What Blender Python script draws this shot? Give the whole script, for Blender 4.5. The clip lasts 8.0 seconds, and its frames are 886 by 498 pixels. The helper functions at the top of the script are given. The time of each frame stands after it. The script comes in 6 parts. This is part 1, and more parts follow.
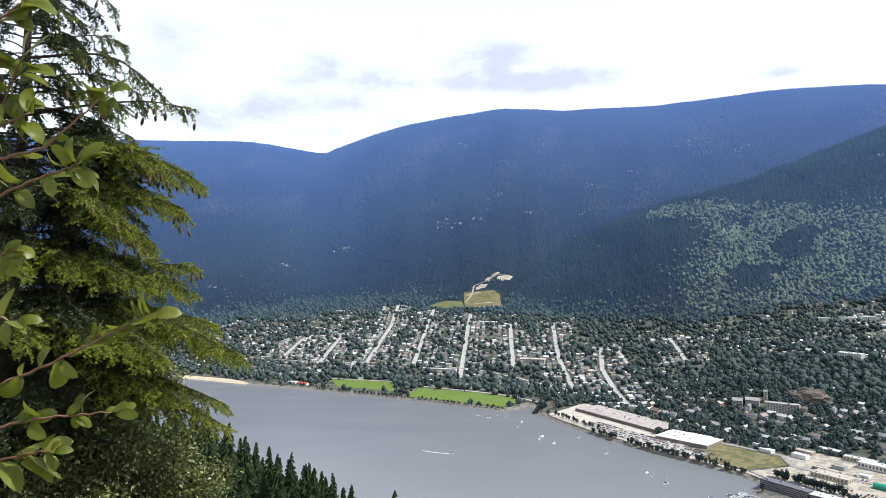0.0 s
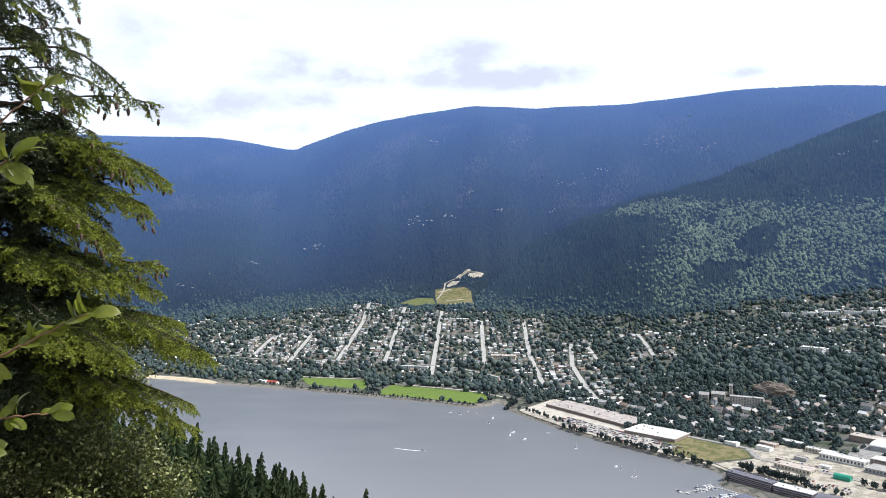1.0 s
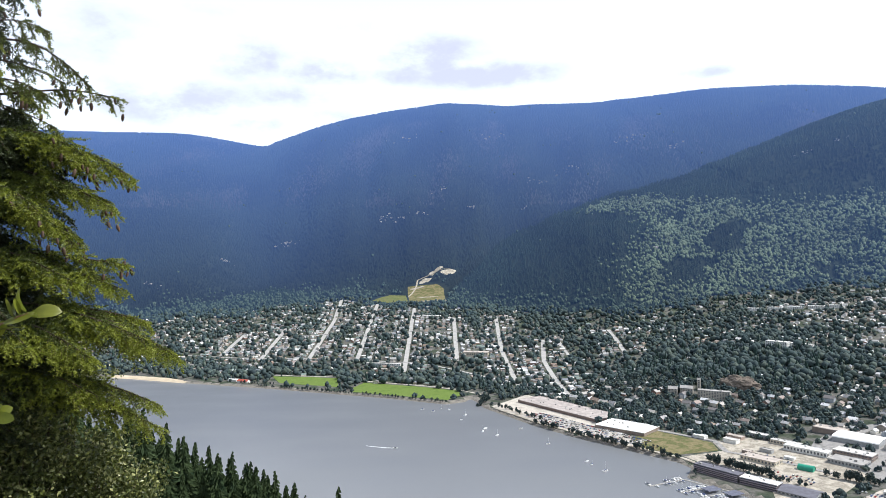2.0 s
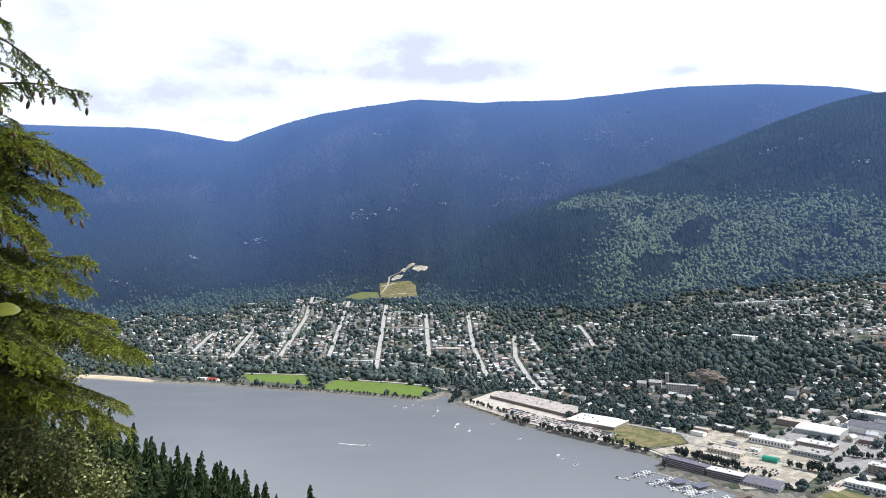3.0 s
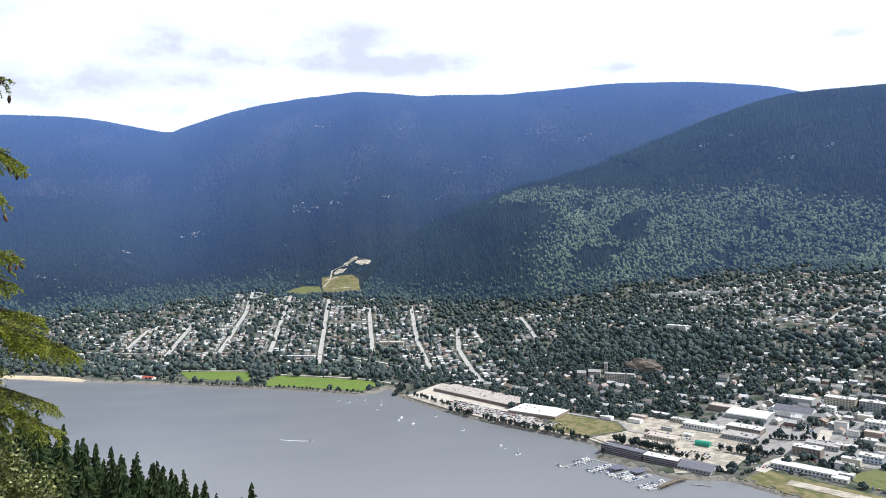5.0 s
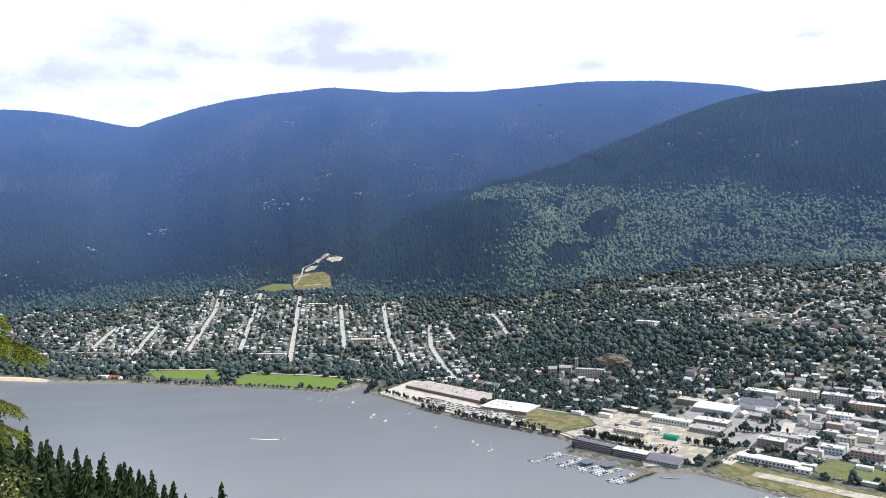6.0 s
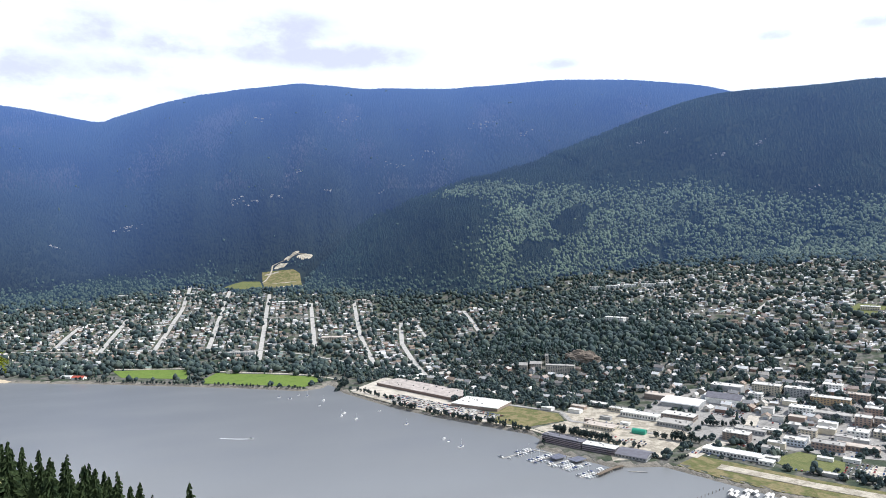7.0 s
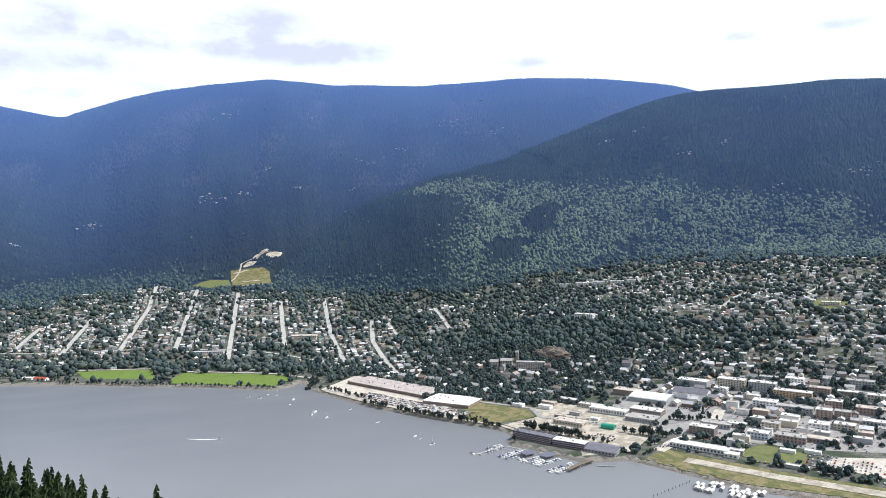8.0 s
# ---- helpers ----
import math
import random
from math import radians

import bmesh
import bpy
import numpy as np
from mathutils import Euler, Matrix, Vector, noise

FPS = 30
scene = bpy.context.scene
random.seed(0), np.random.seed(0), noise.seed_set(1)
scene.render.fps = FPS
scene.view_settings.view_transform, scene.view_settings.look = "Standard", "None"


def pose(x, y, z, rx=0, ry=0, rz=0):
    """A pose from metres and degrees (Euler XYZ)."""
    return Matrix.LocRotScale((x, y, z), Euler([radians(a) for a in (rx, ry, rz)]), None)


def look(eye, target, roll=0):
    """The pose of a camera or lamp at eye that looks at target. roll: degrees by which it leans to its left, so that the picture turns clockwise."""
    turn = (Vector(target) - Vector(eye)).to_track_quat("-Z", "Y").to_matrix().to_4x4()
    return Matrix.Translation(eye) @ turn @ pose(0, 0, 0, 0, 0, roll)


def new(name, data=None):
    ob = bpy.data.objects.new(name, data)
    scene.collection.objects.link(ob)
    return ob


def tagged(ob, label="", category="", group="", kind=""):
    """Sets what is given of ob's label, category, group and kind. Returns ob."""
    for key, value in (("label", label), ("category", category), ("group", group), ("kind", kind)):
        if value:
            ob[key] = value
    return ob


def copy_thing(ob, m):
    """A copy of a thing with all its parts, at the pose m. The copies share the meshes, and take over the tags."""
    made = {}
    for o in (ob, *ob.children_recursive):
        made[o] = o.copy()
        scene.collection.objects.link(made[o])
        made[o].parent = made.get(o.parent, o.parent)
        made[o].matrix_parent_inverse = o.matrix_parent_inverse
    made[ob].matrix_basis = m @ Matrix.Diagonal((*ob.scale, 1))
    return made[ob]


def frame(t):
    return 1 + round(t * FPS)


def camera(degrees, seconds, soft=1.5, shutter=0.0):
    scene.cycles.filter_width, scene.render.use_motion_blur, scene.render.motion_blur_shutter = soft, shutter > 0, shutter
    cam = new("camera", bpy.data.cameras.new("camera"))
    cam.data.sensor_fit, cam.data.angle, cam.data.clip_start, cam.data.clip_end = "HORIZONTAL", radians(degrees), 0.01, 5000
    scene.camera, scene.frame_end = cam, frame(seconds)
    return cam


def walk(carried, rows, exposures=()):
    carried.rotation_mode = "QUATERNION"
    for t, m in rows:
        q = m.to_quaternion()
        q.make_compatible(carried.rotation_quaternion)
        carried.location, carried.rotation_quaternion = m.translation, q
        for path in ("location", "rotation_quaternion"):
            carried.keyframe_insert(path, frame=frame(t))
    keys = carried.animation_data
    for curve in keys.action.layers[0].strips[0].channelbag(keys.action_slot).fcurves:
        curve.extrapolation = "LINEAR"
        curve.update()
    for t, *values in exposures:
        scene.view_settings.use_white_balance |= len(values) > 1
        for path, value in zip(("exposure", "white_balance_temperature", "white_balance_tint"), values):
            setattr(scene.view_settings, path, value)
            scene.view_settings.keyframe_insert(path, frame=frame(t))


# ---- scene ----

# ---------------------------------------------------------------- camera
EYE, TILT = 280.0, 1.2
cam = camera(66.57, 8.0, soft=0.65)
ROWS = [  # seconds, metres moved to the right, yaw, pitch, roll
    (0.0, 0.0, 0.0, 0.0, 0.0),
    (0.5, 0.010, -1.251, -0.100, 0.063),
    (1.0, 0.030, -2.435, -0.236, 0.079),
    (1.5, 0.046, -3.608, -0.358, 0.145),
    (3.0, 0.058, -7.161, -0.793, 0.234),
    (3.5, 0.058, -8.380, -0.940, 0.236),
    (4.0, 0.058, -9.574, -1.079, 0.255),
    (4.5, 0.058, -10.789, -1.234, 0.322),
    (6.0, 0.058, -14.353, -1.660, 0.348),
    (6.5, 0.058, -15.586, -1.783, 0.335),
    (7.0, 0.058, -16.812, -1.907, 0.328),
    (7.5, 0.058, -18.033, -2.022, 0.306),
    (8.0, 0.058, -19.280, -2.128, 0.332),
]
walk(cam, [(t, pose(x, 0, EYE, TILT) @ pose(0, 0, 0, 0, 0, yaw) @ pose(0, 0, 0, pitch) @ pose(0, 0, 0, 0, roll) @ pose(0, 0, 0, 90)) for t, x, yaw, pitch, roll in ROWS],
     exposures=[(0.0, 0.1, 6150, 10), (8.0, 0.1, 6150, 10)])

# ---------------------------------------------------------------- light
SUN_HIGH, SUN_AZ = 50.0, 98.0  # degrees above the horizon; clockwise from straight ahead
world = bpy.data.worlds.new("sky")
scene.world = world
world.use_nodes = True
wn, wl = world.node_tree.nodes, world.node_tree.links
wn.clear()


def wnode(kind, **sets):
    n = wn.new(kind)
    for k, v in sets.items():
        n.inputs[int(k[1:])].default_value = v
    return n


def wmath(op, a, b=None, c=None):
    n = wn.new("ShaderNodeMath")
    n.operation = op
    for i, v in enumerate((a, b, c)):
        if v is None:
            continue
        if isinstance(v, (int, float)):
            n.inputs[i].default_value = v
        else:
            wl.new(v, n.inputs[i])
    return n.outputs[0]


sky = wn.new("ShaderNodeTexSky")
sky.sky_type, sky.sun_disc = "NISHITA", False
sky.sun_elevation, sky.sun_rotation = radians(SUN_HIGH), radians(SUN_AZ)
coord = wn.new("ShaderNodeTexCoord")
split = wn.new("ShaderNodeSeparateXYZ")
wl.new(coord.outputs["Generated"], split.inputs[0])
flat_len = wmath("SQRT", wmath("ADD", wmath("MULTIPLY", split.outputs[0], split.outputs[0]), wmath("MULTIPLY", split.outputs[1], split.outputs[1])))
sky_az = wmath("MULTIPLY", wmath("ARCTAN2", split.outputs[0], split.outputs[1]), 57.2958)
sky_el = wmath("MULTIPLY", wmath("ARCTAN2", split.outputs[2], flat_len), 57.2958)
stretch = wn.new("ShaderNodeMapping")
stretch.inputs["Scale"].default_value = (1, 1, 1.9)
wl.new(coord.outputs["Generated"], stretch.inputs[0])
puffs = wnode("ShaderNodeTexNoise", _2=9.0, _3=8.0, _4=0.6)
wl.new(stretch.outputs[0], puffs.inputs["Vector"])
fine = wnode("ShaderNodeTexNoise", _2=2.4, _3=5.0, _4=0.5)
wl.new(stretch.outputs[0], fine.inputs["Vector"])
CLOUDS = [  # azimuth, height (degrees), half width, half height, density
    (3.2, 16.6, 5.0, 1.9, 1.0), (8.4, 15.1, 6.2, 1.1, 1.15), (1.5, 15.2, 4.5, 1.0, 0.7), (-5.2, 15.3, 4.6, 1.3, 0.95), (-11.0, 15.9, 5.5, 1.8, 0.75), (-8.0, 13.2, 4.5, 1.3, 0.7), (-17.0, 12.2, 7.0, 1.9, 0.95),
    (-3.6, 11.8, 3.6, 1.0, 0.7), (-11.5, 10.9, 5.0, 0.9, 0.8), (26.6, 14.3, 2.8, 0.55, 0.9), (43.0, 14.9, 2.8, 0.5, 0.9), (49.0, 14.9, 3.2, 0.55, 0.9), (58, 15.2, 3.0, 0.7, 0.7), (-22, 16.5, 8.0, 3.0, 0.5), (-2.5, 18.6, 6.0, 0.9, 0.35), (-14, 19.2, 6.0, 1.2, 0.3),
]
cover = 0.0
for az, el, wide, tall, dense in CLOUDS:
    u = wmath("DIVIDE", wmath("SUBTRACT", sky_az, az), wide)
    v = wmath("DIVIDE", wmath("SUBTRACT", sky_el, el), tall)
    r = wmath("ADD", wmath("MULTIPLY", u, u), wmath("MULTIPLY", v, v))
    blob = wmath("MULTIPLY", wmath("POWER", 2.718, wmath("MULTIPLY", r, -0.9)), dense)
    cover = wmath("MAXIMUM", blob, cover)
ragged = wmath("ADD", wmath("MULTIPLY", wmath("SUBTRACT", puffs.outputs[0], 0.5), 2.6), 0.62)
cover = wmath("MULTIPLY", cover, ragged)
soft = wn.new("ShaderNodeMapRange")
soft.interpolation_type = "SMOOTHSTEP"
for i, v in enumerate((0.10, 0.66, 0.0, 1.0)):
    soft.inputs[1 + i].default_value = v
wl.new(cover, soft.inputs[0])
veil = wn.new("ShaderNodeMixRGB")  # bright thin overcast
veil.inputs[1].default_value = (1.0, 1.0, 1.0, 1)
veil.inputs[2].default_value = (0.92, 0.96, 0.99, 1)
wl.new(fine.outputs[0], veil.inputs[0])
grey = wn.new("ShaderNodeMixRGB")  # the grey undersides
grey.inputs[2].default_value = (0.64, 0.61, 0.67, 1)
wl.new(soft.outputs[0], grey.inputs[0])
wl.new(veil.outputs[0], grey.inputs[1])
blue = wn.new("ShaderNodeMixRGB")
blue.blend_type = "ADD"
blue.inputs[0].default_value = 0.06
wl.new(grey.outputs[0], blue.inputs[1])
wl.new(sky.outputs[0], blue.inputs[2])
thin = wn.new("ShaderNodeMapRange")  # the cloud bank thins out overhead
for i, v in enumerate((19.0, 48.0, 0.0, 0.85)):
    thin.inputs[1 + i].default_value = v
wl.new(sky_el, thin.inputs[0])
open_sky = wn.new("ShaderNodeMixRGB")
wl.new(thin.outputs[0], open_sky.inputs[0])
wl.new(blue.outputs[0], open_sky.inputs[1])
dim = wn.new("ShaderNodeVectorMath")
dim.operation = "SCALE"
dim.inputs["Scale"].default_value = 0.10
wl.new(sky.outputs[0], dim.inputs[0])
wl.new(dim.outputs[0], open_sky.inputs[2])
back = wn.new("ShaderNodeBackground")
back.inputs[1].default_value = 0.95
wl.new(open_sky.outputs[0], back.inputs[0])
wl.new(back.outputs[0], wn.new("ShaderNodeOutputWorld").inputs[0])

sun = new("sun", bpy.data.lights.new("sun", "SUN"))
sun.data.energy, sun.data.angle, sun.data.color = 5.0, radians(0.8), (1.0, 0.94, 0.84)
_a, _e = radians(SUN_AZ), radians(SUN_HIGH)
sun.matrix_world = look((0, 0, 600), (-math.sin(_a) * math.cos(_e) * 100, -math.cos(_a) * math.cos(_e) * 100, 600 - math.sin(_e) * 100))


# ---------------------------------------------------------------- materials
def material(name, colours, rough=0.8, by="", grain=0.0, grain_size=1.0, bump=0.0, metal=0.0, stain=0.0, stain_size=10.0, translucent=0.0, spread="LINEAR"):
    """A surface of one colour or a range of them, which vary by object, by loose piece or by place, with grain and stains of real size (metres)."""
    m = bpy.data.materials.new(name)
    m.use_nodes = True
    n, l = m.node_tree.nodes, m.node_tree.links
    p = n["Principled BSDF"]
    p.inputs["Roughness"].default_value, p.inputs["Metallic"].default_value = rough, metal
    p.inputs["Specular IOR Level"].default_value = 0.12 if rough > 0.8 else 0.5
    where = n.new("ShaderNodeNewGeometry").outputs["Position"]
    ramp = n.new("ShaderNodeValToRGB")
    ramp.color_ramp.interpolation = spread
    while len(ramp.color_ramp.elements) < len(colours):
        ramp.color_ramp.elements.new(0.5)
    for i, c in enumerate(colours):
        e = ramp.color_ramp.elements[i]
        e.position = i / (len(colours) if spread == "CONSTANT" else max(1, len(colours) - 1))
        e.color = (*c, 1)
    if by == "object":
        l.new(n.new("ShaderNodeObjectInfo").outputs["Random"], ramp.inputs[0])
    elif by == "island":
        l.new(n.new("ShaderNodeNewGeometry").outputs["Random Per Island"], ramp.inputs[0])
    else:
        t = n.new("ShaderNodeTexNoise")
        t.inputs["Scale"].default_value, t.inputs["Detail"].default_value = 1 / stain_size, 6
        l.new(where, t.inputs["Vector"])
        spreadout = n.new("ShaderNodeMapRange")
        for i, v in enumerate((0.3, 0.7, 0.0, 1.0)):
            spreadout.inputs[1 + i].default_value = v
        l.new(t.outputs[0], spreadout.inputs[0])
        l.new(spreadout.outputs[0], ramp.inputs[0])
    colour = ramp.outputs[0]
    for strength, size in ((grain, grain_size), (stain, stain_size)):
        if strength:
            t = n.new("ShaderNodeTexNoise")
            t.inputs["Scale"].default_value, t.inputs["Detail"].default_value = 1 / size, 5
            l.new(where, t.inputs["Vector"])
            k = n.new("ShaderNodeMapRange")
            for i, v in enumerate((0.25, 0.75, 1 - strength, 1 + strength)):
                k.inputs[1 + i].default_value = v
            l.new(t.outputs[0], k.inputs[0])
            mul = n.new("ShaderNodeVectorMath")
            mul.operation = "SCALE"
            l.new(colour, mul.inputs[0])
            l.new(k.outputs[0], mul.inputs["Scale"])
            colour = mul.outputs[0]
    l.new(colour, p.inputs["Base Color"])
    if bump:
        t = n.new("ShaderNodeTexNoise")
        t.inputs["Scale"].default_value, t.inputs["Detail"].default_value = 1 / grain_size, 6
        l.new(where, t.inputs["Vector"])
        b = n.new("ShaderNodeBump")
        b.inputs["Strength"].default_value, b.inputs["Distance"].default_value = min(1, bump), grain_size * 0.4
        l.new(t.outputs[0], b.inputs["Height"])
        l.new(b.outputs[0], p.inputs["Normal"])
    if translucent:
        tr = n.new("ShaderNodeBsdfTranslucent")
        l.new(colour, tr.inputs[0])
        mix = n.new("ShaderNodeMixShader")
        mix.inputs[0].default_value = translucent
        l.new(p.outputs[0], mix.inputs[1])
        l.new(tr.outputs[0], mix.inputs[2])
        l.new(mix.outputs[0], n["Material Output"].inputs[0])
    return m


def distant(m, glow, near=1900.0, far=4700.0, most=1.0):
    """Paints blue air haze into the far mountains' emission, more the farther they lie."""
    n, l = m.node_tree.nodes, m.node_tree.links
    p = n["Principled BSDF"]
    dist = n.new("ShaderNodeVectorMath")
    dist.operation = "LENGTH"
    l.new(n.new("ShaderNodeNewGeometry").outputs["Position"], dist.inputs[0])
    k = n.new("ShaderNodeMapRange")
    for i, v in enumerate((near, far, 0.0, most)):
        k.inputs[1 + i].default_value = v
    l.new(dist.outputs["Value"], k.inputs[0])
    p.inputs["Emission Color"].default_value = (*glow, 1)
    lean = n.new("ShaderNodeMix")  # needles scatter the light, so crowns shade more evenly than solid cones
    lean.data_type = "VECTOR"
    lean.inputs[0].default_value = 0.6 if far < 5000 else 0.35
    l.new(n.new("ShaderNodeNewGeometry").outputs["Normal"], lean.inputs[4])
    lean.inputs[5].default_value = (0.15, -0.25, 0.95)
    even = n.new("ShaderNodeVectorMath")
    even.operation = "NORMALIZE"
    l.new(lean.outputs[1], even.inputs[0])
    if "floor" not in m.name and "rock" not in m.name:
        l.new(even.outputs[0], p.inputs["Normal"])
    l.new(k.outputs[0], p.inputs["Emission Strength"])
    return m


# emission colours that imitate blue haze, for the mountains and the nearer hill
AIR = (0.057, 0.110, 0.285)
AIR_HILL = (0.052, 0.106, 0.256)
FLOOR = [(0.013, 0.021, 0.013), (0.020, 0.028, 0.018), (0.012, 0.019, 0.013)]
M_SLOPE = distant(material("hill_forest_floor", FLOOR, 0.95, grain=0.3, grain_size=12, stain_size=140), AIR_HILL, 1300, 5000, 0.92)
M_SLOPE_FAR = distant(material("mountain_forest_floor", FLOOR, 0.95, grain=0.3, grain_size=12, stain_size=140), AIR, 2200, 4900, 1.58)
M_TOWN = material("town_ground", [(0.038, 0.056, 0.042), (0.062, 0.078, 0.054), (0.15, 0.145, 0.135), (0.040, 0.058, 0.044)], 0.9, grain=0.35, grain_size=4, stain_size=30)
M_BED = material("shore_rock", [(0.16, 0.15, 0.13), (0.28, 0.26, 0.23)], 0.9, grain=0.4, grain_size=1.5, stain_size=9)
M_NEAR = material("mountainside", [(0.06, 0.07, 0.035), (0.12, 0.10, 0.06), (0.05, 0.06, 0.03)], 0.95, grain=0.4, grain_size=0.8, stain_size=12, bump=0.5)
CONIFERS = [(0.011, 0.020, 0.014), (0.019, 0.030, 0.019), (0.014, 0.025, 0.017)]
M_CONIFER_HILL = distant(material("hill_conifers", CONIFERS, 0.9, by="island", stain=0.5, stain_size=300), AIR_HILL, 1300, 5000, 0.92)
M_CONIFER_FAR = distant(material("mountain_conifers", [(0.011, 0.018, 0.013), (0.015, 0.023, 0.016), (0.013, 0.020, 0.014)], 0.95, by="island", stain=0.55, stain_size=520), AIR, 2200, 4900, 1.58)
# paler tree colour that paints patches of haze and light high up
M_HAZED_FAR = distant(material("hazed_high_woods", [(0.025, 0.029, 0.024), (0.038, 0.039, 0.033), (0.024, 0.028, 0.023)], 0.95, by="island", stain=0.4, stain_size=300), AIR, 2200, 4900, 1.58)
# paler leaf colour that paints sunlight onto a patch of the hill
M_BROAD_FAR = distant(material("sunlit_hill_leaves", [(0.072, 0.100, 0.060), (0.112, 0.140, 0.084), (0.086, 0.115, 0.070)], 0.9, by="island", stain=0.4, stain_size=120), AIR_HILL, 1300, 5000, 0.92)
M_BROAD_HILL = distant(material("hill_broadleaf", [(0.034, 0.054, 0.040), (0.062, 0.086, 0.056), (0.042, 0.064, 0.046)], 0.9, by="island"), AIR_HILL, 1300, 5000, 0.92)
# town tree greens tinted blue: the haze is put into their colour
M_BROAD = material("hazed_town_leaves", [(0.034, 0.054, 0.060), (0.062, 0.088, 0.089), (0.045, 0.068, 0.073), (0.098, 0.124, 0.106), (0.034, 0.050, 0.060)], 0.85, by="island", grain=0.5, grain_size=1.2)
M_CONIFER = material("hazed_town_conifers", [(0.026, 0.048, 0.044), (0.046, 0.074, 0.064)], 0.9, by="island", grain=0.4, grain_size=1.0)
M_ROAD = material("asphalt_road", [(0.36, 0.355, 0.345), (0.48, 0.47, 0.455)], 0.9, grain=0.2, grain_size=2, stain_size=12)
M_PAVING = material("downtown_paving", [(0.25, 0.245, 0.24), (0.34, 0.33, 0.32), (0.19, 0.19, 0.185)], 0.9, grain=0.2, grain_size=2, stain_size=14)
M_GRAVEL = material("pale_gravel", [(0.42, 0.39, 0.34), (0.55, 0.51, 0.45), (0.34, 0.31, 0.27)], 0.95, grain=0.2, grain_size=2, stain_size=22)
M_MEADOW = material("rough_meadow", [(0.11, 0.14, 0.055), (0.16, 0.17, 0.075), (0.10, 0.125, 0.05)], 0.95, grain=0.3, grain_size=2, stain_size=20)
M_YARD = material("gravel_yard", [(0.36, 0.33, 0.28), (0.50, 0.46, 0.39), (0.29, 0.265, 0.22), (0.43, 0.39, 0.33)], 0.95, grain=0.25, grain_size=2, stain_size=14)
M_GRASS = material("mown_grass", [(0.10, 0.165, 0.035), (0.145, 0.21, 0.05), (0.12, 0.18, 0.04)], 0.9, grain=0.25, grain_size=1.5, stain_size=25)
M_DRY = material("dry_grass", [(0.15, 0.15, 0.065), (0.23, 0.195, 0.11), (0.11, 0.125, 0.05), (0.19, 0.16, 0.09)], 0.95, grain=0.3, grain_size=2, stain_size=16)
M_SAND = material("beach_sand", [(0.55, 0.46, 0.34), (0.65, 0.56, 0.42)], 0.95, grain=0.1, grain_size=2, stain_size=20)
M_WALLS = material("house_walls", [(0.62, 0.60, 0.56), (0.30, 0.27, 0.23), (0.72, 0.71, 0.69), (0.42, 0.36, 0.29), (0.33, 0.36, 0.40), (0.68, 0.64, 0.55), (0.26, 0.16, 0.13), (0.5, 0.5, 0.48)], 0.8, by="island", spread="CONSTANT")
M_ROOFS = material("house_roofs", [(0.30, 0.30, 0.31), (0.55, 0.55, 0.56), (0.18, 0.17, 0.17), (0.40, 0.38, 0.36), (0.26, 0.20, 0.16), (0.70, 0.71, 0.72), (0.27, 0.22, 0.20), (0.24, 0.26, 0.30), (0.46, 0.46, 0.46), (0.62, 0.62, 0.62), (0.20, 0.26, 0.24)], 0.55, by="island", spread="CONSTANT")
M_WALL1 = material("painted_wall", [(0.62, 0.60, 0.56), (0.30, 0.27, 0.23), (0.72, 0.71, 0.69), (0.42, 0.36, 0.29), (0.33, 0.36, 0.40), (0.68, 0.64, 0.55), (0.26, 0.17, 0.14)], 0.8, by="object", spread="CONSTANT", grain=0.08, grain_size=0.6)
M_ROOF1 = material("shingle_roof", [(0.30, 0.30, 0.31), (0.55, 0.55, 0.56), (0.18, 0.17, 0.17), (0.40, 0.38, 0.36), (0.26, 0.20, 0.16), (0.70, 0.71, 0.72), (0.27, 0.22, 0.20), (0.46, 0.46, 0.46)], 0.6, by="object", spread="CONSTANT", grain=0.15, grain_size=0.8)


# ---------------------------------------------------------------- mesh helpers
def bare(name, verts, faces, mat=None, parent=None, kinds=None, smooth=False):
    """One mesh object from arrays of corners and of faces that all have the same number of sides."""
    verts, faces = np.asarray(verts, np.float32), np.asarray(faces, np.int32)
    me = bpy.data.meshes.new(name)
    n, k = faces.shape
    me.vertices.add(len(verts))
    me.vertices.foreach_set("co", verts.ravel())
    me.loops.add(n * k)
    me.loops.foreach_set("vertex_index", faces.ravel())
    me.polygons.add(n)
    me.polygons.foreach_set("loop_start", np.arange(0, n * k, k, dtype=np.int32))
    for m in mat if isinstance(mat, (list, tuple)) else [mat]:
        me.materials.append(m)
    if kinds is not None:
        me.polygons.foreach_set("material_index", np.asarray(kinds, np.int32))
    me.polygons.foreach_set("use_smooth", np.full(n, smooth))
    me.update(calc_edges=True)
    ob = new(name, me)
    ob.parent = parent
    return ob


def part(name, bm, mat, parent=None, label="", smooth=False):
    me = bpy.data.meshes.new(name)
    bm.to_mesh(me)
    bm.free()
    me.materials.append(mat)
    if smooth:
        me.polygons.foreach_set("use_smooth", np.full(len(me.polygons), True))
    ob = new(name, me)
    ob.parent = parent
    return tagged(ob, label)


def box(bm, x0, x1, y0, y1, z0, z1):
    v = [bm.verts.new((x, y, z)) for z in (z0, z1) for x, y in ((x0, y0), (x1, y0), (x1, y1), (x0, y1))]
    for f in ((3, 2, 1, 0), (4, 5, 6, 7), (0, 1, 5, 4), (1, 2, 6, 5), (2, 3, 7, 6), (3, 0, 4, 7)):
        bm.faces.new([v[i] for i in f])
    return bm


